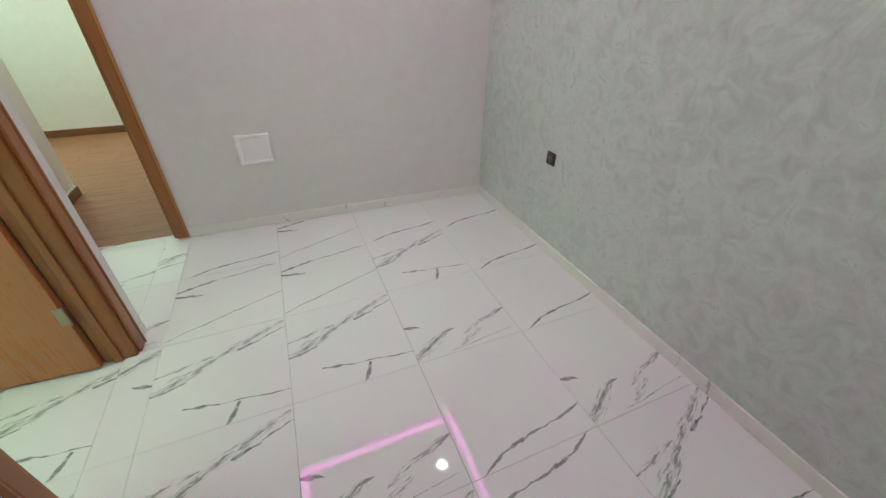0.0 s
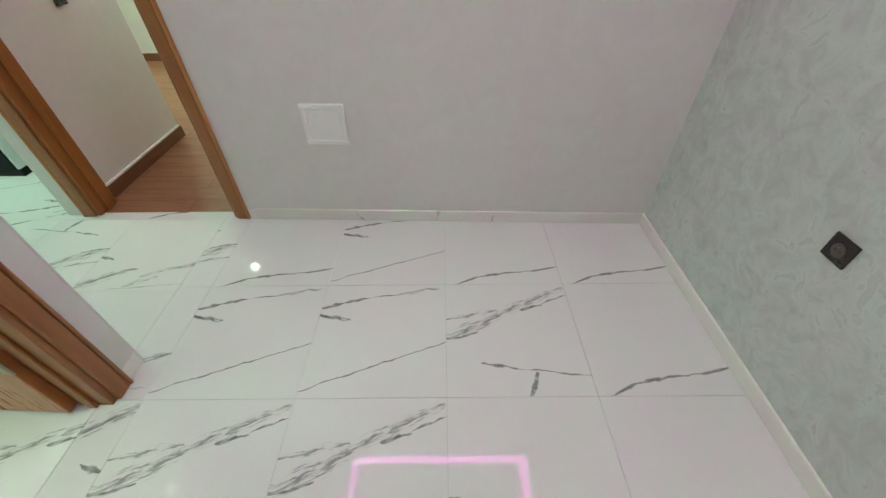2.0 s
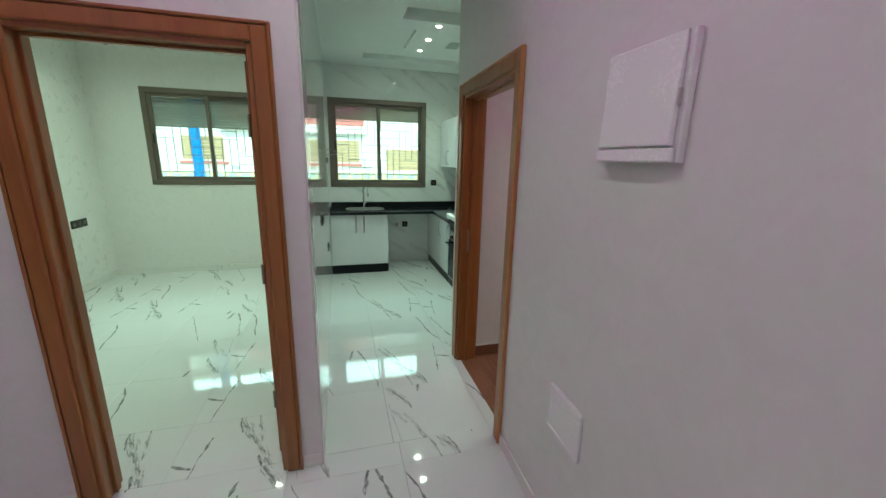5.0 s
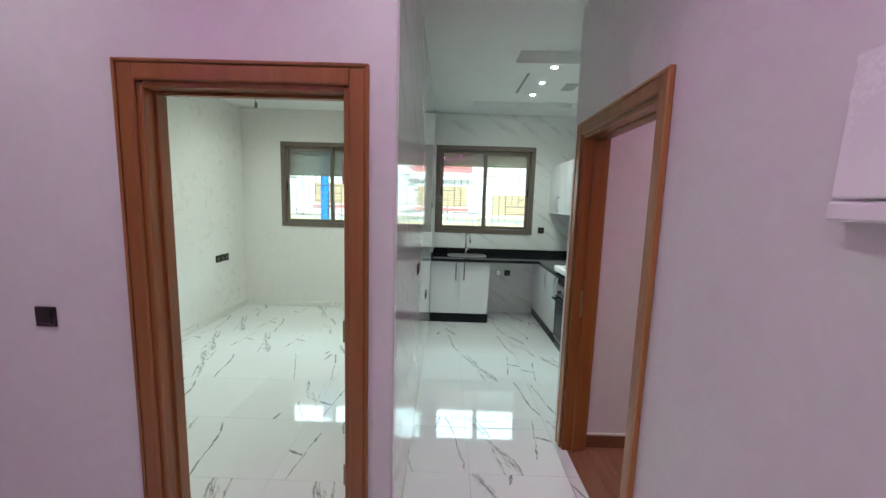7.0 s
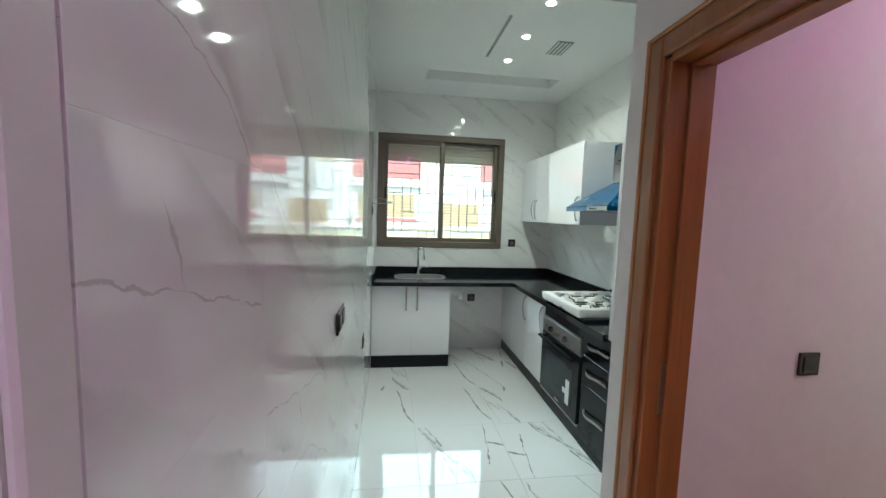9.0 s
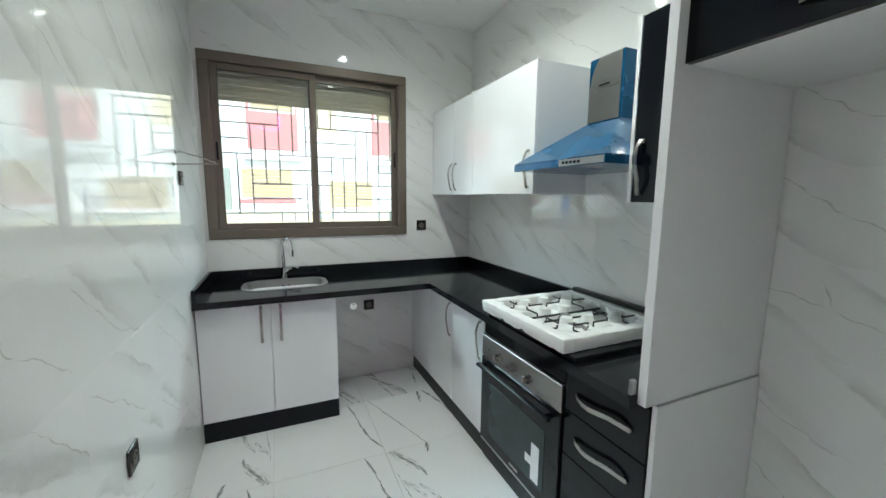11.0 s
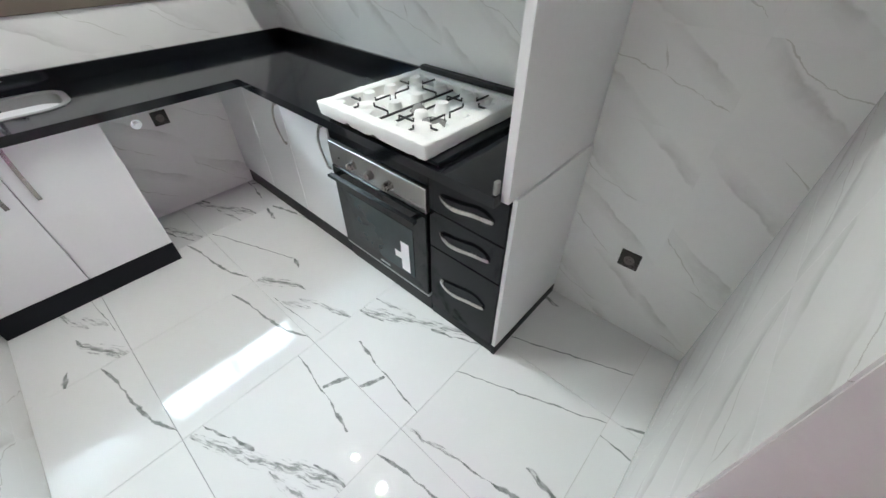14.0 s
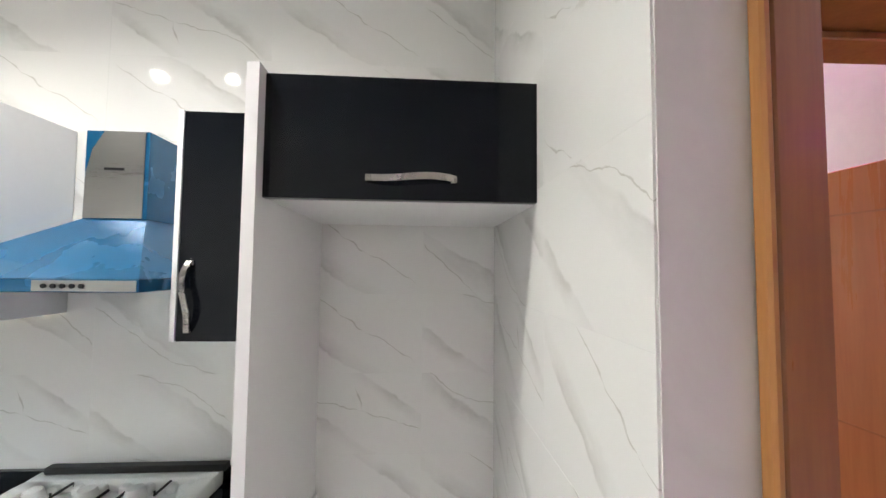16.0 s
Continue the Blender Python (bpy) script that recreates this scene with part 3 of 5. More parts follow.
# ---- doors ----
def door_frame(name, axis, f0, f1, a0, a1, label, rebate, beads):
    """A wooden lining in the opening a0 to a1 of a wall with faces f0 < f1, with casings on both faces."""
    t = thing(name, ((f0 + f1) / 2, (a0 + a1) / 2, 0) if axis == "x" else ((a0 + a1) / 2, (f0 + f1) / 2, 0), label, "door frame", kind="structure")

    def b(p, q, r, s, z0, z1, bev=0.004):
        return cube(*((p, q, r, s) if axis == "x" else (r, s, p, q)), z0, z1, bevel=bev)

    part("jamb", b(f0 - 0.004, f1 + 0.004, a0 - 0.018, a0 + 0.018, 0, DH), M_WOOD, t)
    part("jamb", b(f0 - 0.004, f1 + 0.004, a1 - 0.018, a1 + 0.018, 0, DH), M_WOOD, t)
    part("head", b(f0 - 0.004, f1 + 0.004, a0 + 0.018, a1 - 0.018, DH - 0.018, DH + 0.018), M_WOOD, t)
    for k, (p, q) in enumerate(((f0 - 0.02, f0 - 0.0005), (f1 + 0.0005, f1 + 0.02))):
        part("casing", b(p, q, a0 - 0.068, a0 - 0.004, 0, DH + 0.068, 0.006), M_WOOD, t)
        part("casing", b(p, q, a1 + 0.004, a1 + 0.068, 0, DH + 0.068, 0.006), M_WOOD, t)
        part("casing", b(p, q, a0 - 0.004, a1 + 0.004, DH + 0.004, DH + 0.068, 0.006), M_WOOD, t)
        q0, q1 = (p - 0.004, q) if k == 0 else (p, q + 0.004)
        part("bead", b(q0, q1, a0 - 0.082, a0 - 0.0685, 0, DH + 0.082, 0.004), beads, t, "rounded edge bead")
        part("bead", b(q0, q1, a1 + 0.0685, a1 + 0.082, 0, DH + 0.082, 0.004), beads, t, "rounded edge bead")
        part("bead", b(q0, q1, a0 - 0.068, a1 + 0.068, DH + 0.0685, DH + 0.082, 0.004), beads, t, "rounded edge bead")
    mid = f0 + rebate
    part("door_stop", b(mid, mid + 0.03, a0 + 0.018, a0 + 0.031, 0, DH - 0.018, 0.002), M_WOOD, t)
    part("door_stop", b(mid, mid + 0.03, a1 - 0.031, a1 - 0.018, 0, DH - 0.018, 0.002), M_WOOD, t)
    part("door_stop", b(mid, mid + 0.03, a0 + 0.031, a1 - 0.031, DH - 0.031, DH - 0.018, 0.002), M_WOOD, t)
    return t


F1 = askew(door_frame("door_frame_1", "y", YN, YN + 0.145, D1[0], D1[1], "varnished orange-brown wooden door frame in the north wall", 0.06, M_BEAD))
F2 = door_frame("door_frame_2", "x", XW - 0.125, XW, D2[0], D2[1], "varnished orange-brown wooden door frame of the side room", 0.04, M_WOOD)
# lock strikes on the linings
part("strike_plate", cube(D1[0] + 0.0185, D1[0] + 0.0205, YN + 0.045, YN + 0.068, 0.93, 1.10, bevel=0.0008), M_BRASS, F1, "dull metal strike plate")
part("strike_plate", cube(XW - 0.075, XW - 0.05, D2[0] + 0.0185, D2[0] + 0.0205, 0.93, 1.10, bevel=0.0008), M_BRASS, F2, "dull metal strike plate")


def door_leaf(name, hinge, angle, width, label, mark):
    """A leaf that hangs on the upright line hinge, built along +x from it and turned by angle degrees."""
    t = thing(name, (0, 0, 0), label, "door", kind="structure")
    h = DH - 0.04
    part("panel", cube(0.004, width, 0, 0.04, 0.012, h, bevel=0.003), M_LEAF, t)
    for z in (1.22, 1.875):
        part("groove", cube(0.03, width - 0.03, 0.0395, 0.0412, z - 0.003, z + 0.003), M_WOOD, t)
        part("groove", cube(0.03, width - 0.03, -0.0012, 0.0005, z - 0.003, z + 0.003), M_WOOD, t)
    for z in (0.35, 1.05, 1.75):
        hg = part("hinge", rod(bmesh.new(), (-0.004, mark, z - 0.05), (-0.004, mark, z + 0.05), 0.007), M_BRASS, t, "dull metal hinge")
        part("hinge_leaf", cube(-0.003, 0.03, mark - 0.0015, mark + 0.0015, z - 0.045, z + 0.045), M_BRASS, hg)
    for s in (-1, 1):
        y = 0.02 + s * 0.021
        plate = part("handle_plate", cube(width - 0.07, width - 0.035, y - 0.002, y + 0.002, 0.93, 1.13, bevel=0.001), M_NICKEL, t)
        bm = tube(bmesh.new(), [(width - 0.052, y, 1.06), (width - 0.052, y + s * 0.04, 1.06), (width - 0.07, y + s * 0.05, 1.06), (width - 0.17, y + s * 0.05, 1.06)], 0.008)
        part("lever", bm, M_NICKEL, plate, smooth=True)
    t.matrix_basis = pose(*hinge, 0, 0, 0) @ pose(0, 0, 0, 0, 0, angle)
    return t


askew(door_leaf("door_1", (D1[1] - 0.012, YN + 0.15, 0), 91.5, 0.82, "varnished red-brown wooden door standing open into the bedroom", 0.0))
door_leaf("door_2", (XW - 0.128, D2[1] - 0.014, 0), 177.0, 0.755, "varnished orange wooden door standing open into the side room", 0.04)


# ---- windows ----
def window(name, y0, y1, z0, z1, face, label, drop, slats):
    """A two-leaf sliding window of bronze aluminium in the west wall; the roller shutter hangs down by drop."""
    t = thing(name, (face, (y0 + y1) / 2, z0), label, "window", kind="structure")
    o = 0.04
    fr = [(y0 - o, y1 + o, z1 - 0.025, z1 + o), (y0 - o, y1 + o, z0 - o, z0 + 0.025), (y0 - o, y0 + 0.025, z0 + 0.025, z1 - 0.025), (y1 - 0.025, y1 + o, z0 + 0.025, z1 - 0.025)]
    for a, b, c, d in fr:
        part("frame_bar", cube(face - 0.09, face + 0.016, a, b, c, d, bevel=0.004), M_BRONZE, t)
    ym = (y0 + y1) / 2
    for k, (a, b, dx) in enumerate(((y0 + 0.025, ym + 0.025, 0.0), (ym - 0.025, y1 - 0.025, -0.035))):
        x1, x0 = face - 0.01 + dx, face - 0.04 + dx
        sash = part("sash_stile", cube(x0, x1, a, a + 0.045, z0 + 0.025, z1 - 0.025, bevel=0.003), M_BRONZE, t)
        part("sash_stile", cube(x0, x1, b - 0.045, b, z0 + 0.025, z1 - 0.025, bevel=0.003), M_BRONZE, t)
        part("sash_rail", cube(x0, x1, a + 0.045, b - 0.045, z0 + 0.025, z0 + 0.07, bevel=0.003), M_BRONZE, t)
        part("sash_rail", cube(x0, x1, a + 0.045, b - 0.045, z1 - 0.07, z1 - 0.025, bevel=0.003), M_BRONZE, t)
        p = part("pane", cube(x0 + 0.012, x0 + 0.017, a + 0.042, b - 0.042, z0 + 0.067, z1 - 0.067), M_GLASS, t)
        p.visible_shadow = False
        ly = a + 0.012 if k == 0 else b - 0.026
        part("latch", cube(x1, x1 + 0.008, ly, ly + 0.014, (z0 + z1) / 2 - 0.08, (z0 + z1) / 2 + 0.04, bevel=0.002), M_MATBLACK, sash)
    z = z1 - 0.025
    while z > z1 - drop:
        part("shutter_slat", cube(face - 0.125, face - 0.113, y0 + 0.01, y1 - 0.01, z - 0.036, z - 0.001, bevel=0.003), slats, t)
        z -= 0.037
    return t


window("window_1", *W1, KW, "bronze aluminium sliding kitchen window with part-lowered beige shutter", 0.235, M_SLAT)
window("window_2", *W2, RW, "bronze aluminium sliding window with part-lowered grey shutter", 0.40, M_SHUTTER)


def grille(y0, y1, z0, z1, oy, oz, label):
    """A thin grey iron window grille of interlocking upright and level bars."""
    t = thing("window_grille", (-5.13, (y0 + y1) / 2, z0), label, "window grille", "grilles before the windows")
    x, r = -5.13, 0.005

    def bar(a, b, c, d):
        part("bar", cube(x - r, x + r, a - r if a == b else a, a + r if a == b else b, c - r if c == d else c, c + r if c == d else d), M_GRILLE, t)

    for y in (y0, y1):
        bar(y, y, z0, z1)
    for z in (z0, z1):
        bar(y0, y1, z, z)
    # a herringbone of two-to-one blocks, each split lengthwise by a bar
    du, dv = 0.195, 0.223
    for i in range(math.floor((y0 - oy) / du) - 1, math.ceil((y1 - oy) / du) + 1):
        for j in range(math.floor((z0 - oz) / dv) - 1, math.ceil((z1 - oz) / dv) + 1):
            y, z, c = oy + i * du, oz + j * dv, (i - j + 3) % 4
            if c == 3:
                runs = [(y, y, z, z + 2 * dv), (y + du / 2, y + du / 2, z, z + 2 * dv), (y, y + du, z, z)]
            elif c == 0:
                runs = [(y, y + 2 * du, z, z), (y, y + 2 * du, z + dv / 2, z + dv / 2), (y, y, z, z + dv)]
            else:
                continue
            for a, b, p, q in runs:
                a, b, p, q = max(a, y0), min(b, y1), max(p, z0), min(q, z1)
                if b >= a and q >= p and (b - a) + (q - p) > 0.02:
                    bar(a, b, p, q)
    return t


grille(2.64, 4.17, 1.17, 2.45, 2.967, 1.584, "thin grey iron grille with interlocking bars outside the kitchen window")
grille(0.38, 1.93, 1.20, 2.44, 0.66, 1.60, "thin grey iron grille with interlocking bars outside the side window")


# ---- outside ----
# street out of view, coloured pale as a reflector for the rooms
solid("ground", cube(-400, 400, -400, 400, -0.9, -0.8), M_BOUNCE, "unseen street made pale to bounce daylight, reaching into the distance", "ground", kind="structure")
solid("facade_base", cube(-5.12, 2.2, -1.8, 7.3, -0.8, -0.16), M_FACADE, "white rendered plinth of the apartment", "base", kind="structure")
house = thing("apartment_building", (-12, 2, -0.8), "white rendered building with red panels across the street", "building")
FX = -12.0
part("wall", cube(FX - 4, FX, -14, 18, -0.8, 5.5), M_FACADE, house)
part("roof", cube(FX - 4.2, FX + 0.25, -14.2, 18.2, 5.5, 5.66, bevel=0.02), M_FACADE, house)
def blind(parent, name, y0, y1, z0, z1, sill):
    """A house window with a let-down slatted blind and a red sill."""
    w = part(name, cube(FX, FX + 0.05, y0 - 0.05, y1 + 0.05, z0 - 0.05, z1 + 0.05, bevel=0.01), M_FACADE, parent)
    n = max(3, round((z1 - z0) / 0.08))
    for j in range(n):
        z = z0 + (z1 - z0) * j / n
        part("slat", cube(FX + 0.05, FX + 0.075, y0, y1, z + 0.004, z + (z1 - z0) / n - 0.004, bevel=0.006), M_BEIGE, w)
    if sill:
        part("sill", cube(FX, FX + 0.14, y0 - 0.08, y1 + 0.08, z0 - 0.13, z0 - 0.055, bevel=0.01), M_RED, w, "red painted sill")


for k in range(-4, 5):
    y = 2.94 + k * 1.97
    blind(house, "window", y - 0.55, y + 0.55, 1.47 - 0.24 * (k % 2), 2.14 - 0.24 * (k % 2), True)
    part("air_conditioner", cube(FX, FX + 0.22, y + 0.72, y + 0.98, 1.3, 1.62, bevel=0.02), M_PLASTIC, house, "small white outdoor unit")
for k in range(-3, 5):
    y = 3.1 + k * 2.93
    part("red_panel", cube(FX, FX + 0.045, y - 0.55, y + 0.56, 2.6, 5.3, bevel=0.01), M_RED, house, "red rendered bay")
    blind(house, "upper_window", y - 0.44, y + 0.46, 3.5, 4.5, False)
    part("loggia", cube(FX - 0.001, FX + 0.02, y + 1.0, y + 1.5, 3.0, 3.9), M_YELLOW, house, "cream back of an open loggia")
    part("ledge", cube(FX, FX + 0.22, y - 0.62, y + 0.64, 2.34, 2.44, bevel=0.01), M_FACADE, house)
part("pillar", cube(FX, FX + 0.18, 1.77, 2.16, -0.8, 2.13, bevel=0.01), M_SHUTTER, house, "grey gate pillar")
part("dado_band", cube(FX, FX + 0.3, -14, 18, -0.8, 1.12, bevel=0.01), M_YELLOW, house, "cream garden wall")
part("coping", cube(FX, FX + 0.34, -14, 18, 1.121, 1.17, bevel=0.01), M_FACADE, house)
for k in range(-24, 40):
    part("rail_tile", cube(FX + 0.301, FX + 0.32, k * 0.36, k * 0.36 + 0.24, 0.98, 1.07), M_TEAL, house, "turquoise tile")
pole = thing("street_pole", (-9.5, -0.42, -0.8), "blue painted steel pole in the street", "pole")
part("shaft", rod(bmesh.new(), (-9.5, -0.42, -0.8), (-9.5, -0.42, 4.6), 0.11, 20), M_BLUE, pole, smooth=True)
part("base", rod(bmesh.new(), (-9.5, -0.42, -0.8), (-9.5, -0.42, -0.74), 0.2, 20), M_BLUE, pole)


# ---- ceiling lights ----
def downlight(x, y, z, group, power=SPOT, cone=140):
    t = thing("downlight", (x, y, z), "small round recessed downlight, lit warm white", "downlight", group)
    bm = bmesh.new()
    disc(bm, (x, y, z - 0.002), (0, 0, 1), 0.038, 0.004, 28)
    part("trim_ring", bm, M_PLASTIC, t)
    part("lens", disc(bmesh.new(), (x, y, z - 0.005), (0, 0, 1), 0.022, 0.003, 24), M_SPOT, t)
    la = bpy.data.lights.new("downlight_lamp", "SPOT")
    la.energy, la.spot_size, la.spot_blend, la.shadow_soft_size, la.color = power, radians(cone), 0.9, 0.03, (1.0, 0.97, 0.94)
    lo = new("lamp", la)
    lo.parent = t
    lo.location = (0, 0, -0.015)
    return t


for x, y in ((0.95, 2.72), (-0.28, 2.72), (0.95, 1.2), (-0.28, 1.2)):
    downlight(x, y, CH + 0.08, "downlights in the hall", SPOT * 0.75, 150)
for x in (-3.86, -3.42, -2.975):
    downlight(x, 3.80, CH, "downlights in the kitchen", SPOT * 1.35, 158)
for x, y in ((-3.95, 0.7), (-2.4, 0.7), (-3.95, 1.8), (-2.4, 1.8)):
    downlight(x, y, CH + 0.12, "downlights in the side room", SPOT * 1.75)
# bedroom lamps are added out of sight to brighten the room behind the door
for x, y in ((-2.6, 6.1), (-1.4, 6.3), (-3.6, 6.1), (-1.25, 5.0)):
    downlight(x, y, CH, "downlights in the bedroom", SPOT * (2.8 if y > 5.5 else 1.3))


def led(x0, x1, y0, y1, z, label, glowing=M_PINK):
    t = thing("led_strip", ((x0 + x1) / 2, (y0 + y1) / 2, z), label, "led strip", "magenta led strips")
    part("profile", cube(x0 - 0.006, x1 + 0.006, y0 - 0.006, y1 + 0.006, z, z + 0.012), M_PLASTIC, t)
    part("diffuser", cube(x0, x1, y0, y1, z - 0.004, z), glowing, t)


L_LED = "glowing magenta LED strip set in the ceiling"
led(-0.54, -0.48, 0.2, 3.26, CH + 0.068, L_LED)
led(1.23, 1.29, 0.2, 3.26, CH + 0.068, L_LED)
led(-0.47, 1.22, 3.20, 3.26, CH + 0.068, L_LED)
led(-0.79, -0.765, 4.0, 6.8, CH - 0.012, L_LED, M_PINK_ROOM)

vent = thing("ceiling_vent", (-3.55, 4.12, CH - 0.006), "small white slatted ceiling vent, recess shade coloured grey", "vent")
# flat grey plate carries the shade of the recess in its colour
part("frame", cube(-3.665, -3.435, 4.055, 4.185, CH - 0.006, CH, bevel=0.002), M_SHUTTER, vent)
for k in range(4):
    part("slat", cube(-3.655, -3.445, 4.063 + k * 0.031, 4.063 + k * 0.031 + 0.012, CH - 0.010, CH - 0.006, bevel=0.002), M_CARCASS, vent)



# ---- switches, sockets and covers ----
def wall_plate(kind, at, n, size, label, category, gangs=1, group="", insert="socket"):
    """A plastic plate on a wall: at its centre, n the wall's outward axis ('+x', '-y'...), gangs side by side."""
    t = thing(kind, (0, 0, 0), label, category, group)
    w = size * gangs
    part("plate", cube(-w / 2, w / 2, 0, 0.009, -size / 2, size / 2, bevel=0.003, seg=2), M_SOCKET, t)
    for g in range(gangs):
        c = -w / 2 + size * (g + 0.5)
        if insert == "socket":
            well = part("well", disc(bmesh.new(), (c, 0.010, 0), (0, 1, 0), size * 0.26, 0.004, 24), M_SOCKET_IN, t)
            for s in (-1, 1):
                part("pin_hole", disc(bmesh.new(), (c + s * size * 0.1, 0.0125, 0), (0, 1, 0), size * 0.035, 0.002, 10), M_IRON, well)
            part("earth_pin", rod(bmesh.new(), (c, 0.011, size * 0.15), (c, 0.02, size * 0.15), size * 0.03, 8), M_NICKEL, well)
        else:
            part("rocker", cube(c - size * 0.33, c + size * 0.33, 0.008, 0.013, -size * 0.33, size * 0.33, bevel=0.002), M_SOCKET, t)
    t.matrix_basis = pose(*at, 0, 0, {"+y": 0, "-y": 180, "+x": -90, "-x": 90}[n])
    return t


wall_plate("wall_socket", (XE, 2.605, 0.66), "-x", 0.085, "dark brown wall socket on the grey-green stucco wall", "socket")
wall_plate("wall_socket", (KW, 3.788, 0.607), "+x", 0.085, "dark brown wall socket under the worktop", "socket")
wall_plate("wall_socket", (KW, 4.25, 1.258), "+x", 0.085, "dark brown wall socket beside the kitchen window", "socket")
wall_plate("wall_socket", (-2.312, KN, 0.411), "-y", 0.085, "dark brown wall socket low in the fridge niche", "socket")
wall_plate("wall_socket", (-3.3, KS, 0.65), "+y", 0.085, "dark brown wall socket low on the marble tiles", "socket")
wall_plate("light_switch", (-2.1, KS, 1.15), "+y", 0.085, "double dark brown switch on the marble tiles", "switch", 2, insert="rocker")
wall_plate("wall_socket", (-4.3, KS, 1.58), "+y", 0.075, "dark brown socket above the worktop end", "socket")
wall_plate("light_switch", (-1.775, 4.36, 1.065), "+x", 0.085, "dark brown light switch in the bedroom", "switch", insert="rocker")
wall_plate("wall_socket", (-4.33, RS, 0.80), "+y", 0.095, "triple dark brown socket in the side room", "socket", 3)
wall_plate("light_switch", (XW, 1.22, 1.12), "+x", 0.085, "dark brown light switch beside the door", "switch", insert="rocker")

valve = thing("water_valve", (KW, 3.66, 0.607), "small chrome water outlet under the worktop", "valve")
part("rosette", disc(bmesh.new(), (KW + 0.003, 3.66, 0.607), (1, 0, 0), 0.028, 0.006, 20), M_CHROME, valve)
part("spout", rod(bmesh.new(), (KW + 0.005, 3.66, 0.607), (KW + 0.03, 3.66, 0.607), 0.014, 14), M_CHROME, valve)

cover = thing("access_cover", (-0.168, YN, 0.507), "square white plastic access cover low on the hall wall", "cover")
bm = bmesh.new()
for a, b, c, d in ((-0.28, -0.056, 0.507, 0.532), (-0.28, -0.056, 0.695, 0.72), (-0.28, -0.255, 0.532, 0.695), (-0.081, -0.056, 0.532, 0.695)):
    box(bm, a, b, YN - 0.018, YN, c, d, bevel=0.004)
part("frame", bm, M_PLASTIC, cover)
part("lid", cube(-0.257, -0.079, YN - 0.012, YN - 0.001, 0.530, 0.697, bevel=0.002), M_PLASTIC, cover)
askew(cover)

fuse = thing("fuse_box", (0.04, YN, 1.625), "white plastic surface fuse box high on the hall wall", "fuse box")
part("body", cube(-0.106, 0.192, YN - 0.022, YN, 1.625, 1.933, bevel=0.004, seg=2), M_PLASTIC, fuse)
bm = cube(-0.1, 0.178, YN - 0.042, YN - 0.024, 1.666, 1.93, bevel=0.005, seg=2)
for v in bm.verts:
    if v.co.y < YN - 0.03 and v.co.z > 1.85:
        v.co.y += 0.010 * (v.co.z - 1.85) / 0.08
lid = part("door", bm, M_PLASTIC, fuse)
part("latch", cube(0.172, 0.183, YN - 0.036, YN - 0.024, 1.76, 1.80, bevel=0.002), M_GROUT, lid)
part("sill", cube(-0.106, 0.186, YN - 0.040, YN - 0.023, 1.626, 1.662, bevel=0.004), M_PLASTIC, fuse)
askew(fuse)

hook = thing("wire_bracket", (-4.2, KS, 1.64), "thin bent wire bracket sticking out of the tiled wall", "bracket")
for dx, z in ((-0.03, 1.71), (0.03, 1.645)):
    w = part("wire", tube(bmesh.new(), [(-4.2 + dx, KS + 0.001, z), (-4.2 + dx, KS + 0.03, z), (-4.2, KS + 0.12, (z + 1.66) / 2), (-4.2, KS + 0.19, 1.655)], 0.0035, 6), M_NICKEL, hook)
    part("cap", disc(bmesh.new(), (-4.2 + dx, KS + 0.004, z), (0, 1, 0), 0.009, 0.008, 12), M_NICKEL, w)


# ---- kitchen ----
def wave_handle(name, parent, centre, length, axis, out, drop=0.012):
    """A flat strip handle with a wave: axis along its length, out away from the door."""
    a, o = Vector(axis), Vector(out)
    side = a.cross(o)
    pts = []
    for k in range(17):
        s = k / 16
        lift = 0.006 + 0.024 * math.sin(math.pi * s) ** 0.7
        pts.append(Vector(centre) + a * (s - 0.5) * length + o * lift + side * drop * math.sin(2 * math.pi * s) * 0.6)
    bm = sweep(bmesh.new(), pts, side * 0.008, o * 0.0022)
    for s in (-1, 1):
        c = Vector(centre) + a * s * (length / 2 - 0.006) + o * 0.003
        sweep(bm, [c - o * 0.003, c + o * 0.005], a * 0.007, side * 0.008)
    return part(name, bm, M_NICKEL, parent, "satin nickel wave handle")


FY, SXF = 4.165, -4.365          # front faces: north run, sink run

# sink unit
t = thing("sink_cabinet", (-4.63, 3.05, 0), "white gloss two-door cabinet under the sink with black plinth", "cabinet")
part("body", cube(KW + 0.003, SXF - 0.02, KS + 0.004, 3.455, 0.125, 0.845), M_CARCASS, t)
part("plinth", cube(SXF - 0.028, SXF - 0.004, KS + 0.002, 3.457, 0, 0.122, bevel=0.002), M_MATBLACK, t, "black plinth board")
part("side_plinth", cube(KW + 0.003, SXF - 0.029, 3.435, 3.455, 0, 0.122), M_MATBLACK, t)
for y0, y1, hy in ((KS + 0.004, 3.058, 3.008), (3.062, 3.456, 3.118)):
    d = part("door", cube(SXF - 0.019, SXF, y0, y1, 0.128, 0.838, bevel=0.0015), M_WHITE, t)
    wave_handle("handle", d, (SXF, hy, 0.71), 0.235, (0, 0, 1), (1, 0, 0), 0.0)

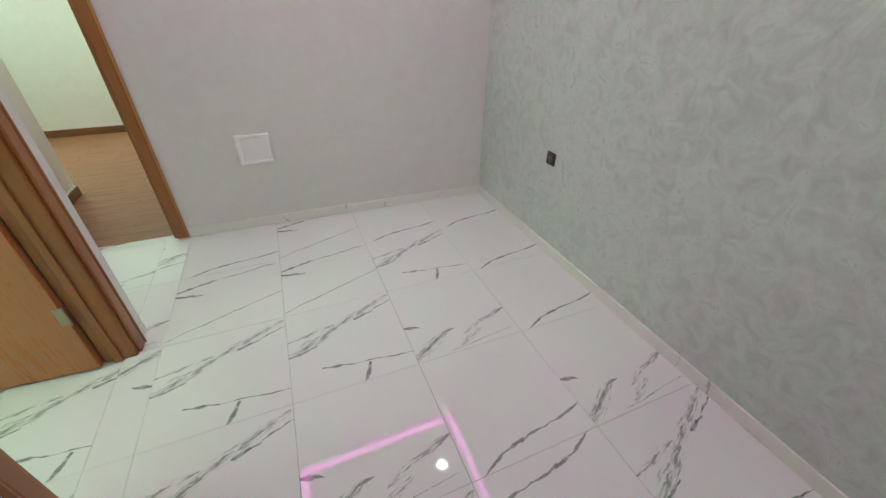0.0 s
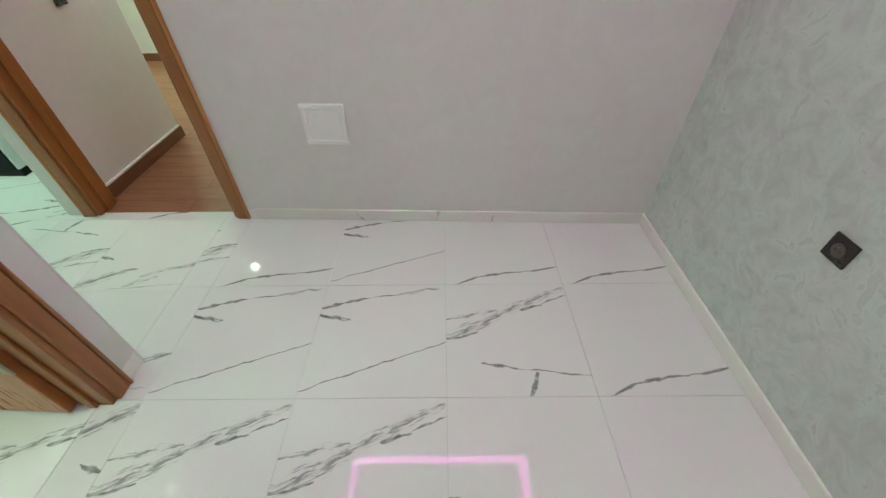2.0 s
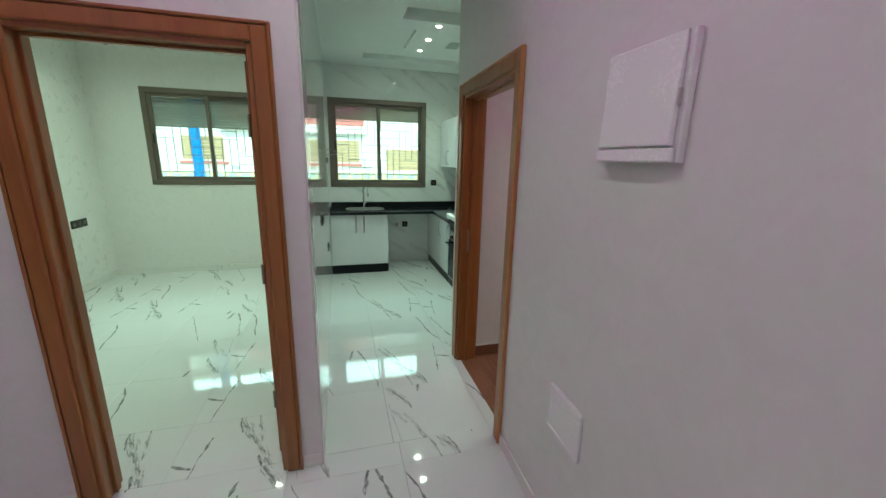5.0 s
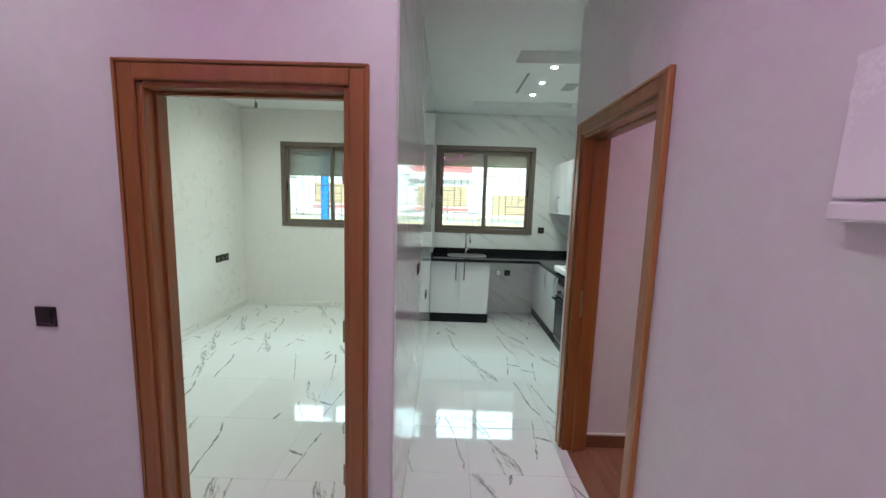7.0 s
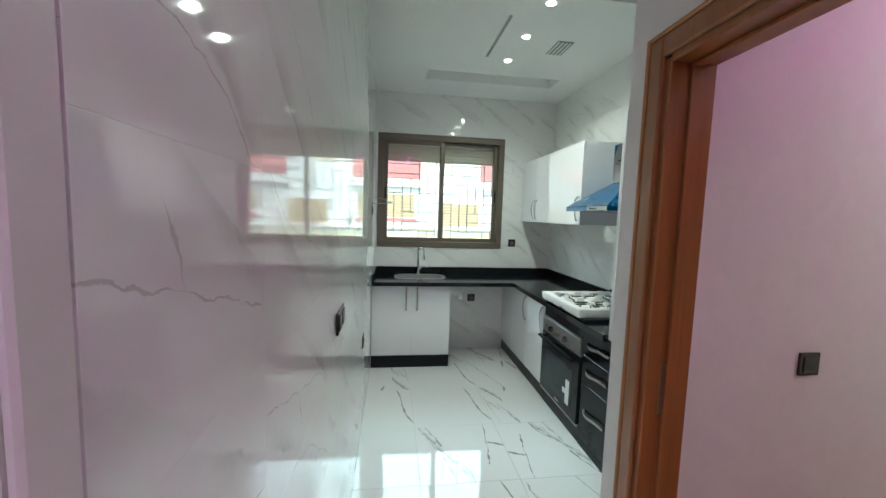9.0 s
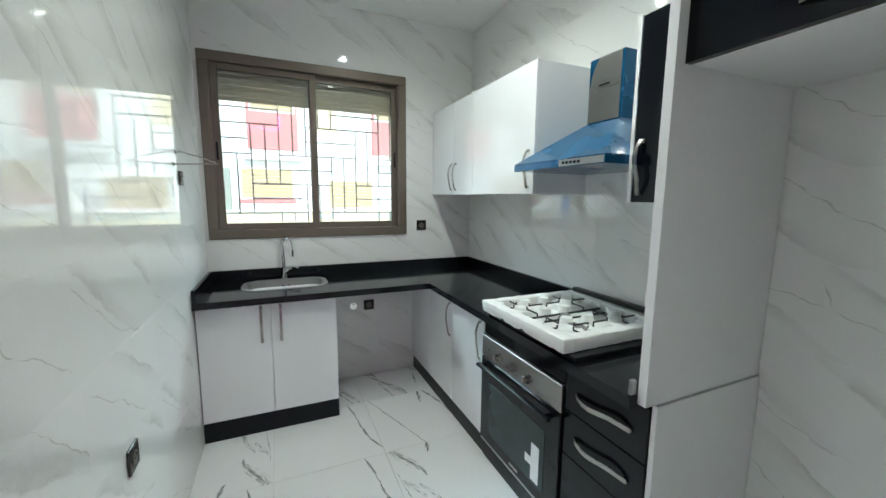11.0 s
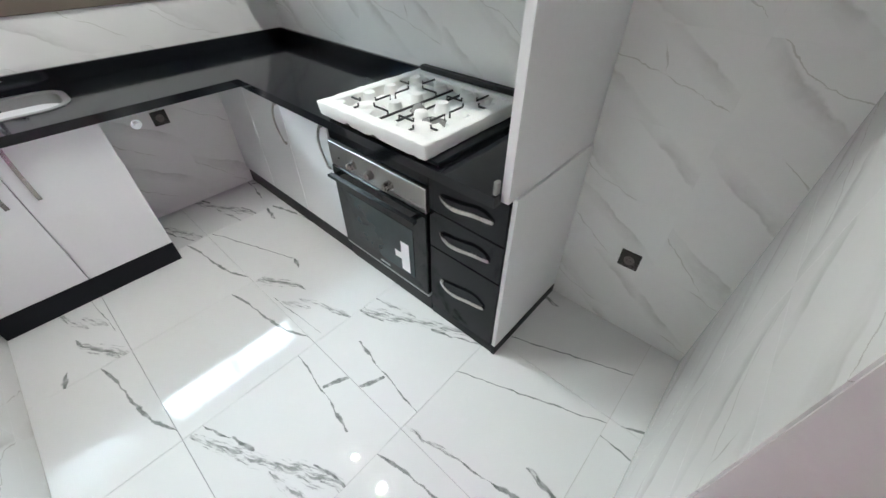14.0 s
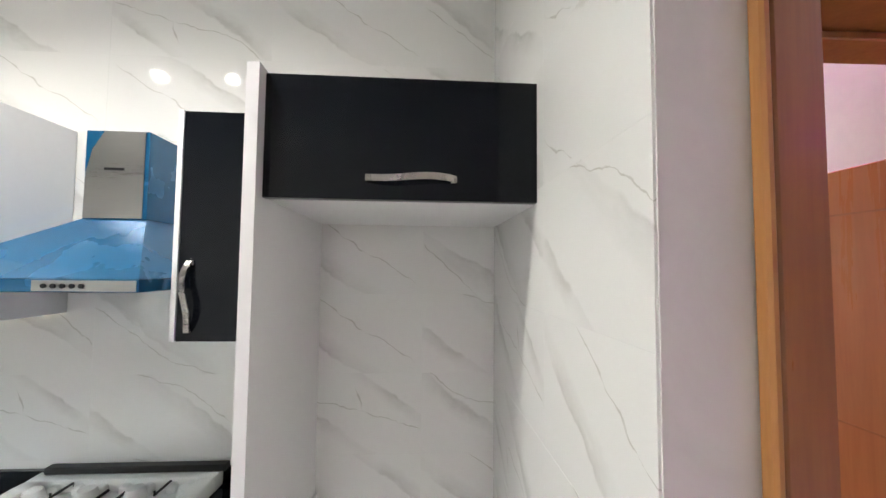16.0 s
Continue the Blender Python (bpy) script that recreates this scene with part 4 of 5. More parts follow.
# corner unit with two doors
t = thing("corner_cabinet", (-4.25, 4.43, 0), "white gloss corner base cabinet with two doors and black plinth", "cabinet")
part("body", cube(KW + 0.003, -3.655, FY + 0.02, KN - 0.003, 0.115, 0.845), M_CARCASS, t)
part("plinth", cube(KW + 0.003, -3.65, FY + 0.012, FY + 0.03, 0, 0.112, bevel=0.002), M_MATBLACK, t, "black plinth board")
part("filler", cube(KW + 0.003, -4.49, FY, FY + 0.019, 0.118, 0.842, bevel=0.0015), M_WHITE, t)
for x0, x1 in ((-4.487, -4.073), (-4.069, -3.655)):
    d = part("door", cube(x0, x1, FY, FY + 0.019, 0.118, 0.842, bevel=0.0015), M_WHITE, t)
    wave_handle("handle", d, (x1 - 0.035, FY, 0.68), 0.235, (0, 0, 1), (0, -1, 0), 0.016)

# oven with its housing
t = thing("oven", (-3.31, 4.43, 0), "built-in black glass oven with steel control panel", "oven")
OX0, OX1 = -3.65, -2.995
part("housing", cube(OX0, OX1, FY + 0.03, KN - 0.003, 0.0, 0.845), M_MATBLACK, t)
part("filler", cube(OX0 + 0.002, OX1 - 0.002, FY + 0.004, FY + 0.029, 0.742, 0.842, bevel=0.002), M_BLACK, t)
panel = part("control_panel", cube(OX0 + 0.004, OX1 - 0.004, FY - 0.012, FY + 0.029, 0.617, 0.738, bevel=0.003), M_STEEL, t, "brushed steel control panel")
for kx in (-3.46, -3.335, -3.21):
    k = part("knob", disc(bmesh.new(), (kx, FY - 0.027, 0.672), (0, -1, 0), 0.023, 0.032, 22, 0.019), M_NICKEL, panel, "silver knob", True)
    part("knob_grip", cube(kx - 0.003, kx + 0.003, FY - 0.05, FY - 0.04, 0.655, 0.689, bevel=0.001), M_NICKEL, k)
part("lamp", disc(bmesh.new(), (-3.57, FY - 0.013, 0.67), (0, -1, 0), 0.005, 0.004, 10), M_MATBLACK, panel)
od = part("door", cube(OX0 + 0.004, OX1 - 0.004, FY - 0.014, FY + 0.029, 0.128, 0.612, bevel=0.004), M_GLASSBLACK, t, "black glass oven door")
part("window", cube(OX0 + 0.09, OX1 - 0.09, FY - 0.0165, FY - 0.0145, 0.19, 0.49, bevel=0.0008), M_OVENGLASS, od, "smoked oven window")
bar = part("handle", cube(OX0 + 0.03, OX1 - 0.03, FY - 0.062, FY - 0.036, 0.572, 0.588, bevel=0.004), M_BLACK, od, "black bar handle")
part("handle_strip", cube(OX0 + 0.03, OX1 - 0.03, FY - 0.064, FY - 0.0615, 0.573, 0.587), M_GLASSBLACK, bar)
for x in (OX0 + 0.05, OX1 - 0.07):
    part("bracket", cube(x, x + 0.02, FY - 0.037, FY - 0.013, 0.574, 0.586), M_BLACK, bar)
# flat white patches put in for a pale reflection on the oven door
part("sticker", cube(-3.17, -3.115, FY - 0.0185, FY - 0.0168, 0.205, 0.385), M_REFLECT, od, "white patch for a reflection in the oven glass")
part("sticker", cube(-3.215, -3.17, FY - 0.0185, FY - 0.0168, 0.27, 0.31), M_REFLECT, od, "white patch for a reflection in the oven glass")
part("badge", cube(-3.345, -3.275, FY - 0.0165, FY - 0.0142, 0.15, 0.162), M_STEEL, od)
part("trim_strip", cube(OX0 + 0.004, OX1 - 0.004, FY - 0.010, FY + 0.029, 0.112, 0.122), M_STEEL, t)
part("kick_board", cube(OX0 + 0.002, OX1 - 0.002, FY + 0.008, FY + 0.029, 0.0, 0.108, bevel=0.002), M_BLACK, t)

# drawers
t = thing("drawer_unit", (-2.8, 4.43, 0), "black gloss unit of three drawers with wave handles", "drawers")
part("body", cube(-2.992, -2.622, FY + 0.02, KN - 0.003, 0.0, 0.845), M_MATBLACK, t)
for z0, z1, hz in ((0.649, 0.842, 0.735), (0.457, 0.645, 0.552), (0.062, 0.453, 0.275)):
    d = part("drawer_front", cube(-2.990, -2.623, FY, FY + 0.019, z0, z1, bevel=0.002), M_BLACK, t)
    wave_handle("handle", d, (-2.803, FY, hz), 0.245, (1, 0, 0), (0, -1, 0), 0.014)
part("plinth", cube(-2.990, -2.623, FY + 0.006, FY + 0.019, 0.0, 0.058), M_MATBLACK, t)

# side and tall panels
t = thing("side_panel", (-2.6, 4.45, 0), "white melamine end panel with black base strip beside the drawers", "panel")
part("board", cube(-2.620, -2.602, FY + 0.006, KN - 0.003, 0.055, 0.858, bevel=0.001), M_CARCASS, t)
part("base_strip", cube(-2.620, -2.600, FY + 0.004, KN - 0.003, 0.0, 0.053), M_MATBLACK, t, "black base strip")
t = thing("tall_panel", (-2.623, 4.42, 0.862), "tall white panel beside the fridge niche", "panel")
part("board", cube(-2.637, -2.609, FY - 0.038, KN - 0.003, 0.862, 2.165), M_CARCASS, t)
part("edge_band", cube(-2.638, -2.608, FY - 0.0405, FY - 0.0381, 0.862, 2.165, bevel=0.0008), M_WHITE, t)
part("top_edge", cube(-2.637, -2.609, FY - 0.038, KN - 0.003, 2.1652, 2.167), M_WHITE, t)
solid("panel_foot", cube(-2.656, -2.6395, FY - 0.066, FY - 0.043, 0.8905, 0.94, bevel=0.004), M_FILMY, "clear plastic wrapped corner bracket on the worktop end", "bracket")

# worktop, upstands
WT0, WT1 = 0.85, 0.89
SY0, SY1, SX0, SX1 = 2.916, 3.406, -4.79, -4.51      # sink cut-out
t = thing("worktop", (-4.3, 4.0, WT0), "polished black granite L-shaped worktop with upstand", "worktop")
bm = bmesh.new()
for a, b, c, d in ((KW + 0.003, -4.30, KS + 0.004, SY0), (KW + 0.003, SX0, SY0, SY1), (SX1, -4.30, SY0, SY1), (KW + 0.003, -4.30, SY1, KN - 0.004), (-4.30, -2.64, 4.092, KN - 0.004)):
    box(bm, a, b, c, d, WT0, WT1)
bmesh.ops.remove_doubles(bm, verts=bm.verts[:], dist=0.0002)
part("slab", bm, M_GRANITE, t)
part("upstand", cube(KW + 0.003, KW + 0.023, KS + 0.024, KN - 0.024, WT1, 0.965, bevel=0.002), M_GRANITE, t)
part("upstand", cube(KW + 0.003, -2.64, KN - 0.024, KN - 0.004, WT1, 0.965, bevel=0.002), M_GRANITE, t)
part("upstand", cube(KW + 0.003, -4.305, KS + 0.004, KS + 0.024, WT1, 0.965, bevel=0.002), M_GRANITE, t)


def rounded(cx, cy, hx, hy, r, n=8):
    """Points of a rounded rectangle, anticlockwise."""
    pts = []
    for sx, sy, a0 in ((1, 1, 0), (-1, 1, 90), (-1, -1, 180), (1, -1, 270)):
        for k in range(n + 1):
            a = radians(a0 + 90 * k / n)
            pts.append((cx + sx * (hx - r) + r * math.cos(a), cy + sy * (hy - r) + r * math.sin(a)))
    return pts


t = thing("sink", (-4.65, 3.161, WT1), "stainless steel inset sink with rounded rim", "sink")
bm = bmesh.new()
rings = []
for grow, z, rr in ((0.028, WT1 + 0.0005, 0.12), (0.028, WT1 + 0.004, 0.12), (0.012, WT1 + 0.006, 0.11), (0.0, WT1 + 0.001, 0.10), (-0.008, WT1 - 0.08, 0.09), (-0.02, WT1 - 0.15, 0.08), (-0.06, WT1 - 0.165, 0.05)):
    rings.append([bm.verts.new((x, y, z)) for x, y in rounded(-4.65, 3.161, 0.14 + grow, 0.245 + grow, rr)])
for a, b in zip(rings, rings[1:]):
    for k in range(len(a)):
        bm.faces.new((a[k], a[(k + 1) % len(a)], b[(k + 1) % len(a)], b[k]))
bm.faces.new(rings[-1])
part("bowl", bm, M_STEEL, t, smooth=True)
part("drain", disc(bmesh.new(), (-4.65, 3.161, WT1 - 0.163), (0, 0, 1), 0.035, 0.004, 24), M_CHROME, t)
for dy in (-0.02, 0.02):
    part("overflow_slot", cube(-4.787, -4.783, 3.161 + dy - 0.006, 3.161 + dy + 0.006, WT1 - 0.05, WT1 - 0.035), M_IRON, t)

t = thing("faucet", (-4.845, 3.155, WT1), "chrome single-lever kitchen faucet with arched spout", "faucet")
fx, fy = -4.845, 3.155
part("base", disc(bmesh.new(), (fx, fy, WT1 + 0.03), (0, 0, 1), 0.024, 0.06, 24, 0.02), M_CHROME, t, smooth=True)
arc = [(fx, fy, WT1 + 0.05), (fx, fy - 0.003, WT1 + 0.14), (fx + 0.002, fy - 0.008, WT1 + 0.24)]
for k in range(1, 11):
    a = math.pi * k / 10
    arc.append((fx + 0.034 * (1 - math.cos(a)), fy - 0.01 + 0.03 * (1 - math.cos(a)), WT1 + 0.245 + 0.048 * math.sin(a)))
arc.append((fx + 0.07, fy + 0.052, WT1 + 0.20))
part("spout", tube(bmesh.new(), arc, 0.0125, 12), M_CHROME, t, smooth=True)
part("nozzle", disc(bmesh.new(), (fx + 0.07, fy + 0.052, WT1 + 0.195), (0, 0, 1), 0.016, 0.05, 18), M_CHROME, t, smooth=True)
bd = part("valve_body", rod(bmesh.new(), (fx, fy + 0.005, WT1 + 0.05), (fx + 0.02, fy + 0.035, WT1 + 0.085), 0.019, 18), M_CHROME, t, smooth=True)
part("lever", tube(bmesh.new(), [(fx + 0.02, fy + 0.035, WT1 + 0.088), (fx + 0.05, fy + 0.07, WT1 + 0.092), (fx + 0.085, fy + 0.10, WT1 + 0.085)], 0.006, 8), M_CHROME, bd, smooth=True)

# hob still in its foam tray
HX0, HX1, HY0, HY1 = -3.54, -2.925, 4.085, 4.685
t = thing("gas_hob", (-3.2, 4.37, WT1), "black glass gas hob under its foam packing on the worktop", "hob")
part("glass_base", cube(-3.51, -2.885, 4.105, 4.66, WT1 + 0.001, WT1 + 0.020, bevel=0.004), M_GLASSBLACK, t)
part("packing_strip", cube(HX0 + 0.03, HX1 + 0.02, 4.655, 4.690, 0.9685, 0.992, bevel=0.003), M_IRON, t, "black folded packing strip")
foam = thing("foam_tray", (-3.2, 4.37, 0.91), "white polystyrene packing tray on the hob with worn edges", "packing")
F0, F1z = WT1 + 0.022, 0.967


def foam_block(name, x0, x1, y0, y1, z0, z1, chip=0.004):
    """A polystyrene block with crumbled edges."""
    bm = cube(x0, x1, y0, y1, z0, z1, bevel=0.006, seg=2)
    bmesh.ops.subdivide_edges(bm, edges=[e for e in bm.edges if e.calc_length() > 0.1], cuts=22, use_grid_fill=True)
    for v in bm.verts:
        near = 1.0 if v.co.z < z0 + 0.008 or v.co.z > z1 - 0.008 else 0.35
        n = Vector((noise.noise(v.co * 34 + Vector((3, 1, 2))), noise.noise(v.co * 34 + Vector((7, 5, 1))), noise.noise(v.co * 40)))
        v.co += n * chip * near
        if v.co.z < z0 + 0.008 and noise.noise(Vector((v.co.x, v.co.y, 5.0)) * 16) > 0.38:
            v.co.z += 0.012
    return part(name, bm, M_FOAM, foam, smooth=True)


foam_block("rim", HX0, HX1, HY0, HY0 + 0.055, F0, F1z)
foam_block("rim", HX0, HX1, HY1 - 0.06, HY1, F0, F1z)
foam_block("rim", HX0, HX0 + 0.055, HY0 + 0.05, HY1 - 0.055, F0, F1z)
foam_block("rim", HX1 - 0.055, HX1, HY0 + 0.05, HY1 - 0.055, F0, F1z)
foam_block("floor_pad", HX0 + 0.05, HX1 - 0.05, HY0 + 0.05, HY1 - 0.055, F0, 0.925, 0.008)
for k in range(7):
    x = HX0 + 0.09 + k * 0.075
    part("rib", cube(x, x + 0.03, HY1 - 0.085, HY1 - 0.05, 0.924, 0.955, bevel=0.006), M_FOAM, foam)
BURN = ((-3.385, 4.22, 0.052), (-3.385, 4.50, 0.066), (-3.07, 4.22, 0.066), (-3.07, 4.50, 0.045))
for bx, by, br in BURN:
    part("pad", disc(bmesh.new(), (bx, by, 0.934), (0, 0, 1), br + 0.03, 0.024, 26, br + 0.008), M_FOAM, foam, smooth=True)
    part("pad", disc(bmesh.new(), (bx, by, 0.951), (0, 0, 1), br * 0.75, 0.012, 22, br * 0.5), M_FOAM, foam, smooth=True)
    for dx, dy in ((1, 1), (-1, 1), (1, -1), (-1, -1)):
        part("cushion", disc(bmesh.new(), (bx + dx * 0.082, by + dy * 0.078, 0.943), (0, 0, 1), 0.036, 0.042, 14, 0.025), M_FOAM, foam, smooth=True)
for gx in (-3.385, -3.07):
    g = thing("pan_support", (gx, 4.36, 0.935), "black cast iron pan support wrapped in clear plastic", "pan support", "pan supports")
    z = 0.957
    for sy in (4.22, 4.50):
        for dx, dy in ((1, 0), (-1, 0), (0, 1), (0, -1)):
            a = Vector((gx + dx * 0.125, sy + dy * 0.125, z))
            b = Vector((gx + dx * 0.045, sy + dy * 0.045, z))
            part("finger", tube(bmesh.new(), [a - Vector((0, 0, 0.022)), a, b, b + Vector((0, 0, 0.012))], 0.0042, 6), M_IRON, g)
    part("rail", tube(bmesh.new(), [(gx - 0.125, 4.11, z - 0.018), (gx - 0.125, 4.61, z - 0.018)], 0.005, 6), M_IRON, g)
    part("rail", tube(bmesh.new(), [(gx + 0.125, 4.11, z - 0.018), (gx + 0.125, 4.61, z - 0.018)], 0.005, 6), M_IRON, g)
part("wrap", disc(bmesh.new(), (-3.09, 4.29, 0.938), (0, 0, 1), 0.075, 0.022, 14, 0.03), M_FILMY, foam, "crumpled clear plastic wrap", True)
part("wrap", disc(bmesh.new(), (-3.23, 4.36, 0.938), (0, 0, 1), 0.04, 0.03, 10, 0.015), M_FILMY, foam, "crumpled clear plastic wrap", True)

# upper cabinets
UY = 4.355
t = thing("wall_cabinet", (-4.19, 4.53, 1.515), "white gloss wall cabinet with three doors beside the hood", "cabinet")
part("body", cube(KW + 0.003, -3.515, UY + 0.02, KN - 0.003, 1.515, 2.185, bevel=0.001), M_CARCASS, t)
for x0, x1, hx in ((KW + 0.004, -4.485, -4.52), (-4.481, -4.19, -4.445), (-4.186, -3.515, -3.56)):
    d = part("door", cube(x0, x1, UY, UY + 0.019, 1.515, 2.185, bevel=0.0015), M_WHITE, t)
    wave_handle("handle", d, (hx, UY, 1.645), 0.2, (0, 0, 1), (0, -1, 0), 0.014)

t = thing("narrow_wall_cabinet", (-2.76, 4.53, 1.476), "narrow black gloss wall cabinet with white sides", "cabinet")
part("body", cube(-2.925, -2.641, UY + 0.02, KN - 0.003, 1.479, 2.138, bevel=0.001), M_CARCASS, t)
d = part("door", cube(-2.911, -2.642, UY, UY + 0.019, 1.479, 2.136, bevel=0.0015), M_BLACK, t)
part("side_edge", cube(-2.926, -2.912, UY - 0.004, UY + 0.02, 1.479, 2.138), M_CARCASS, t)
wave_handle("handle", d, (-2.878, UY, 1.605), 0.2, (0, 0, 1), (0, -1, 0), 0.014)

t = thing("fridge_top_cabinet", (-2.26, 4.45, 1.85), "black gloss flap cabinet above the fridge niche", "cabinet")
part("body", cube(-2.606, -1.926, FY + 0.026, KN - 0.003, 1.855, 2.158, bevel=0.001), M_CARCASS, t)
d = part("door", cube(-2.625, -1.922, FY - 0.001, FY + 0.025, 1.856, 2.16, bevel=0.0015), M_BLACK, t)
wave_handle("handle", d, (-2.255, FY - 0.001, 1.908), 0.22, (1, 0, 0), (0, -1, 0), 0.006)

# hood
t = thing("cooker_hood", (-3.2, 4.5, 1.62), "cooker hood in blue protective film with steel chimney", "hood")
X0, X1, Y0 = -3.512, -2.93, 4.235
CX0, CX1, CY0 = -3.275, -3.085, 4.47
bm = bmesh.new()
lo = [bm.verts.new(p) for p in ((X0, Y0, 1.656), (X1, Y0, 1.656), (X1, KN - 0.003, 1.656), (X0, KN - 0.003, 1.656))]
hi = [bm.verts.new(p) for p in ((CX0, CY0, 1.832), (CX1, CY0, 1.832), (CX1, KN - 0.003, 1.832), (CX0, KN - 0.003, 1.832))]
for k in range(4):
    bm.faces.new((lo[k], lo[(k + 1) % 4], hi[(k + 1) % 4], hi[k]))
bm.faces.new(lo[::-1])
bm.faces.new(hi)
part("canopy", bm, M_FOIL, t, "canopy under blue film")
part("skirt", cube(X0, X1, Y0, KN - 0.003, 1.622, 1.655, bevel=0.002), M_FOIL, t)
cp = part("control_strip", cube(-3.18, -2.935, Y0 - 0.002, Y0 - 0.0003, 1.625, 1.652), M_STEEL, t, "bare steel strip with buttons")
for k in range(5):
    part("button", disc(bmesh.new(), (-3.15 + k * 0.022, Y0 - 0.004, 1.638), (0, -1, 0), 0.006, 0.005, 12), M_MATBLACK, cp)
ch = part("chimney", cube(CX0, CX1, CY0, KN - 0.003, 1.833, 2.11, bevel=0.001), M_FOIL, t, "chimney partly under blue film")
bm = bmesh.new()
vs = [bm.verts.new((x, CY0 - 0.0012, z)) for x, z in ((CX0 + 0.004, 1.835), (CX1 - 0.012, 1.835), (CX1 - 0.012, 2.108), (CX0 + 0.055, 2.108), (CX0 + 0.022, 2.05), (CX0 + 0.004, 1.97))]
f = bm.faces.new(vs)
ex = bmesh.ops.extrude_face_region(bm, geom=[f])["geom"]
bmesh.ops.translate(bm, verts=[v for v in ex if isinstance(v, bmesh.types.BMVert)], vec=(0, -0.002, 0))
part("bare_front", bm, M_STEEL, ch, "bare steel where film is peeled")
part("badge", cube(-3.215, -3.155, CY0 - 0.004, CY0 - 0.0022, 1.985, 1.993), M_MATBLACK, ch)


wire = thing("bare_wire", (-3.6, 0.75, 2.6), "bare lamp wire hanging from the side room ceiling", "wire")
part("cable", tube(bmesh.new(), [(-3.6, 0.75, CH + 0.12), (-3.6, 0.76, 2.9), (-3.59, 0.74, 2.75), (-3.6, 0.75, 2.64)], 0.004, 6), M_RUBBER, wire)
part("socket", disc(bmesh.new(), (-3.6, 0.75, 2.62), (0, 0, 1), 0.014, 0.05, 12), M_RUBBER, wire)


# ---- tiles ----
def tile_mesh(name, a, b, c, d, t, material, bev):
    bm = cube(a, b, c, d, -t, 0)
    top = [e for e in bm.edges if all(v.co.z > -1e-6 for v in e.verts)]
    bmesh.ops.bevel(bm, geom=top, offset=bev, segments=1, affect="EDGES")
    me = bpy.data.meshes.new(name)
    bm.to_mesh(me)
    bm.free()
    me.materials.append(material)
    return me


def lay(parent, name, pick, u0, u1, v0, v1, au, av, su, sv, place, gap=0.0015, bond=0.0, bev=0.001, fu=1, fv=1):
    """Lays tiles su by sv over u0..u1, v0..v1, with joints through au, av; place(u, v) gives the pose,
    pick(i, j) the material and whether the tile is turned half round; fu, fv: -1 where place turns that axis about."""
    shared = {}
    j = math.floor((v0 - av) / sv)
    while av + j * sv < v1 - 1e-4:
        shift = (bond * su) if j % 2 else 0.0
        i = math.floor((u0 - au - shift) / su)
        while au + shift + i * su < u1 - 1e-4:
            cu, cv = au + shift + (i + 0.5) * su, av + (j + 0.5) * sv
            a, b = max(u0, cu - su / 2) - cu, min(u1, cu + su / 2) - cu
            c, d = max(v0, cv - sv / 2) - cv, min(v1, cv + sv / 2) - cv
            if b - a > 0.012 and d - c > 0.012:
                material, turned = pick(i, j)
                if turned != (fu < 0):
                    a, b = -b, -a
                if turned != (fv < 0):
                    c, d = -d, -c
                key = (material.name, *[round(v, 3) for v in (a, b, c, d)])
                if key not in shared:
                    shared[key] = tile_mesh(name, a + gap / 2, b - gap / 2, c + gap / 2, d - gap / 2, 0.010, material, bev)
                ob = new(name, shared[key])
                ob.parent = parent
                ob.matrix_basis = place(cu, cv) @ pose(0, 0, 0, 0, 0, 180 if turned else 0)
            i += 1
        j += 1


def laid(known, salt):
    """Floor prints: those that the plan names, by tile, and a mix of the four for the rest."""
    def pick(i, j):
        rnd = random.Random(i * 131 + j * 17 + salt)
        k = known.get((i, j), (rnd.choice("AABCCD"), rnd.random() < 0.4))
        return M_FLOOR[k[0]], k[1]
    return pick


def papered(salt):
    def pick(i, j):
        rnd = random.Random(i * 57 + j * 211 + salt)
        return M_WALLTILE[rnd.choice("ABCD")], rnd.random() < 0.5
    return pick


def plain(material):
    return lambda i, j: (material, False)


def flat(u, v):
    return pose(u, v, 0)


HALL_PRINTS = {(-2, 0): ("A", False), (-1, 0): ("A", False), (0, 0): ("B", False), (1, 0): ("C", False), (0, 1): ("A", False), (1, 1): ("C", False), (-1, 1): ("D", False), (-2, 1): ("D", False), (1, -1): ("B", False), (0, -1): ("C", False), (-2, -1): ("A", False), (-1, -1): ("B", False), (-1, 2): ("D", False), (0, 2): ("C", False), (1, 2): ("C", False), (-2, 2): ("C", False)}
KITCHEN_PRINTS = {(-1, -1): ("A", True), (-1, 0): ("A", False), (-2, -1): ("C", True), (-2, 0): ("B", False), (0, -1): ("C", True), (0, 0): ("D", True)}
floor = thing("floor", (0, 0, 0), "polished white marble-look floor tiles with dark grey veins", "floor", kind="structure")
lay(floor, "tile", laid(HALL_PRINTS, 5), XW - 0.06, XE, -1.4, YN + 0.09, 0.443, 1.877, 0.6, 0.6, flat, bev=0.0004)
lay(floor, "tile", laid(KITCHEN_PRINTS, 9), RW, XC, KS, KN, -2.672, 3.647, 0.6, 0.6, flat, bev=0.0004)
lay(floor, "tile", laid(KITCHEN_PRINTS, 9), XC, XW - 0.06, KS, YN + 0.09, -2.672, 3.647, 0.6, 0.6, flat, bev=0.0004)
lay(floor, "tile", laid({}, 3), RW, XW - 0.06, RS, 2.53, -1.365, 1.877, 0.6, 0.6, flat, bev=0.0004)
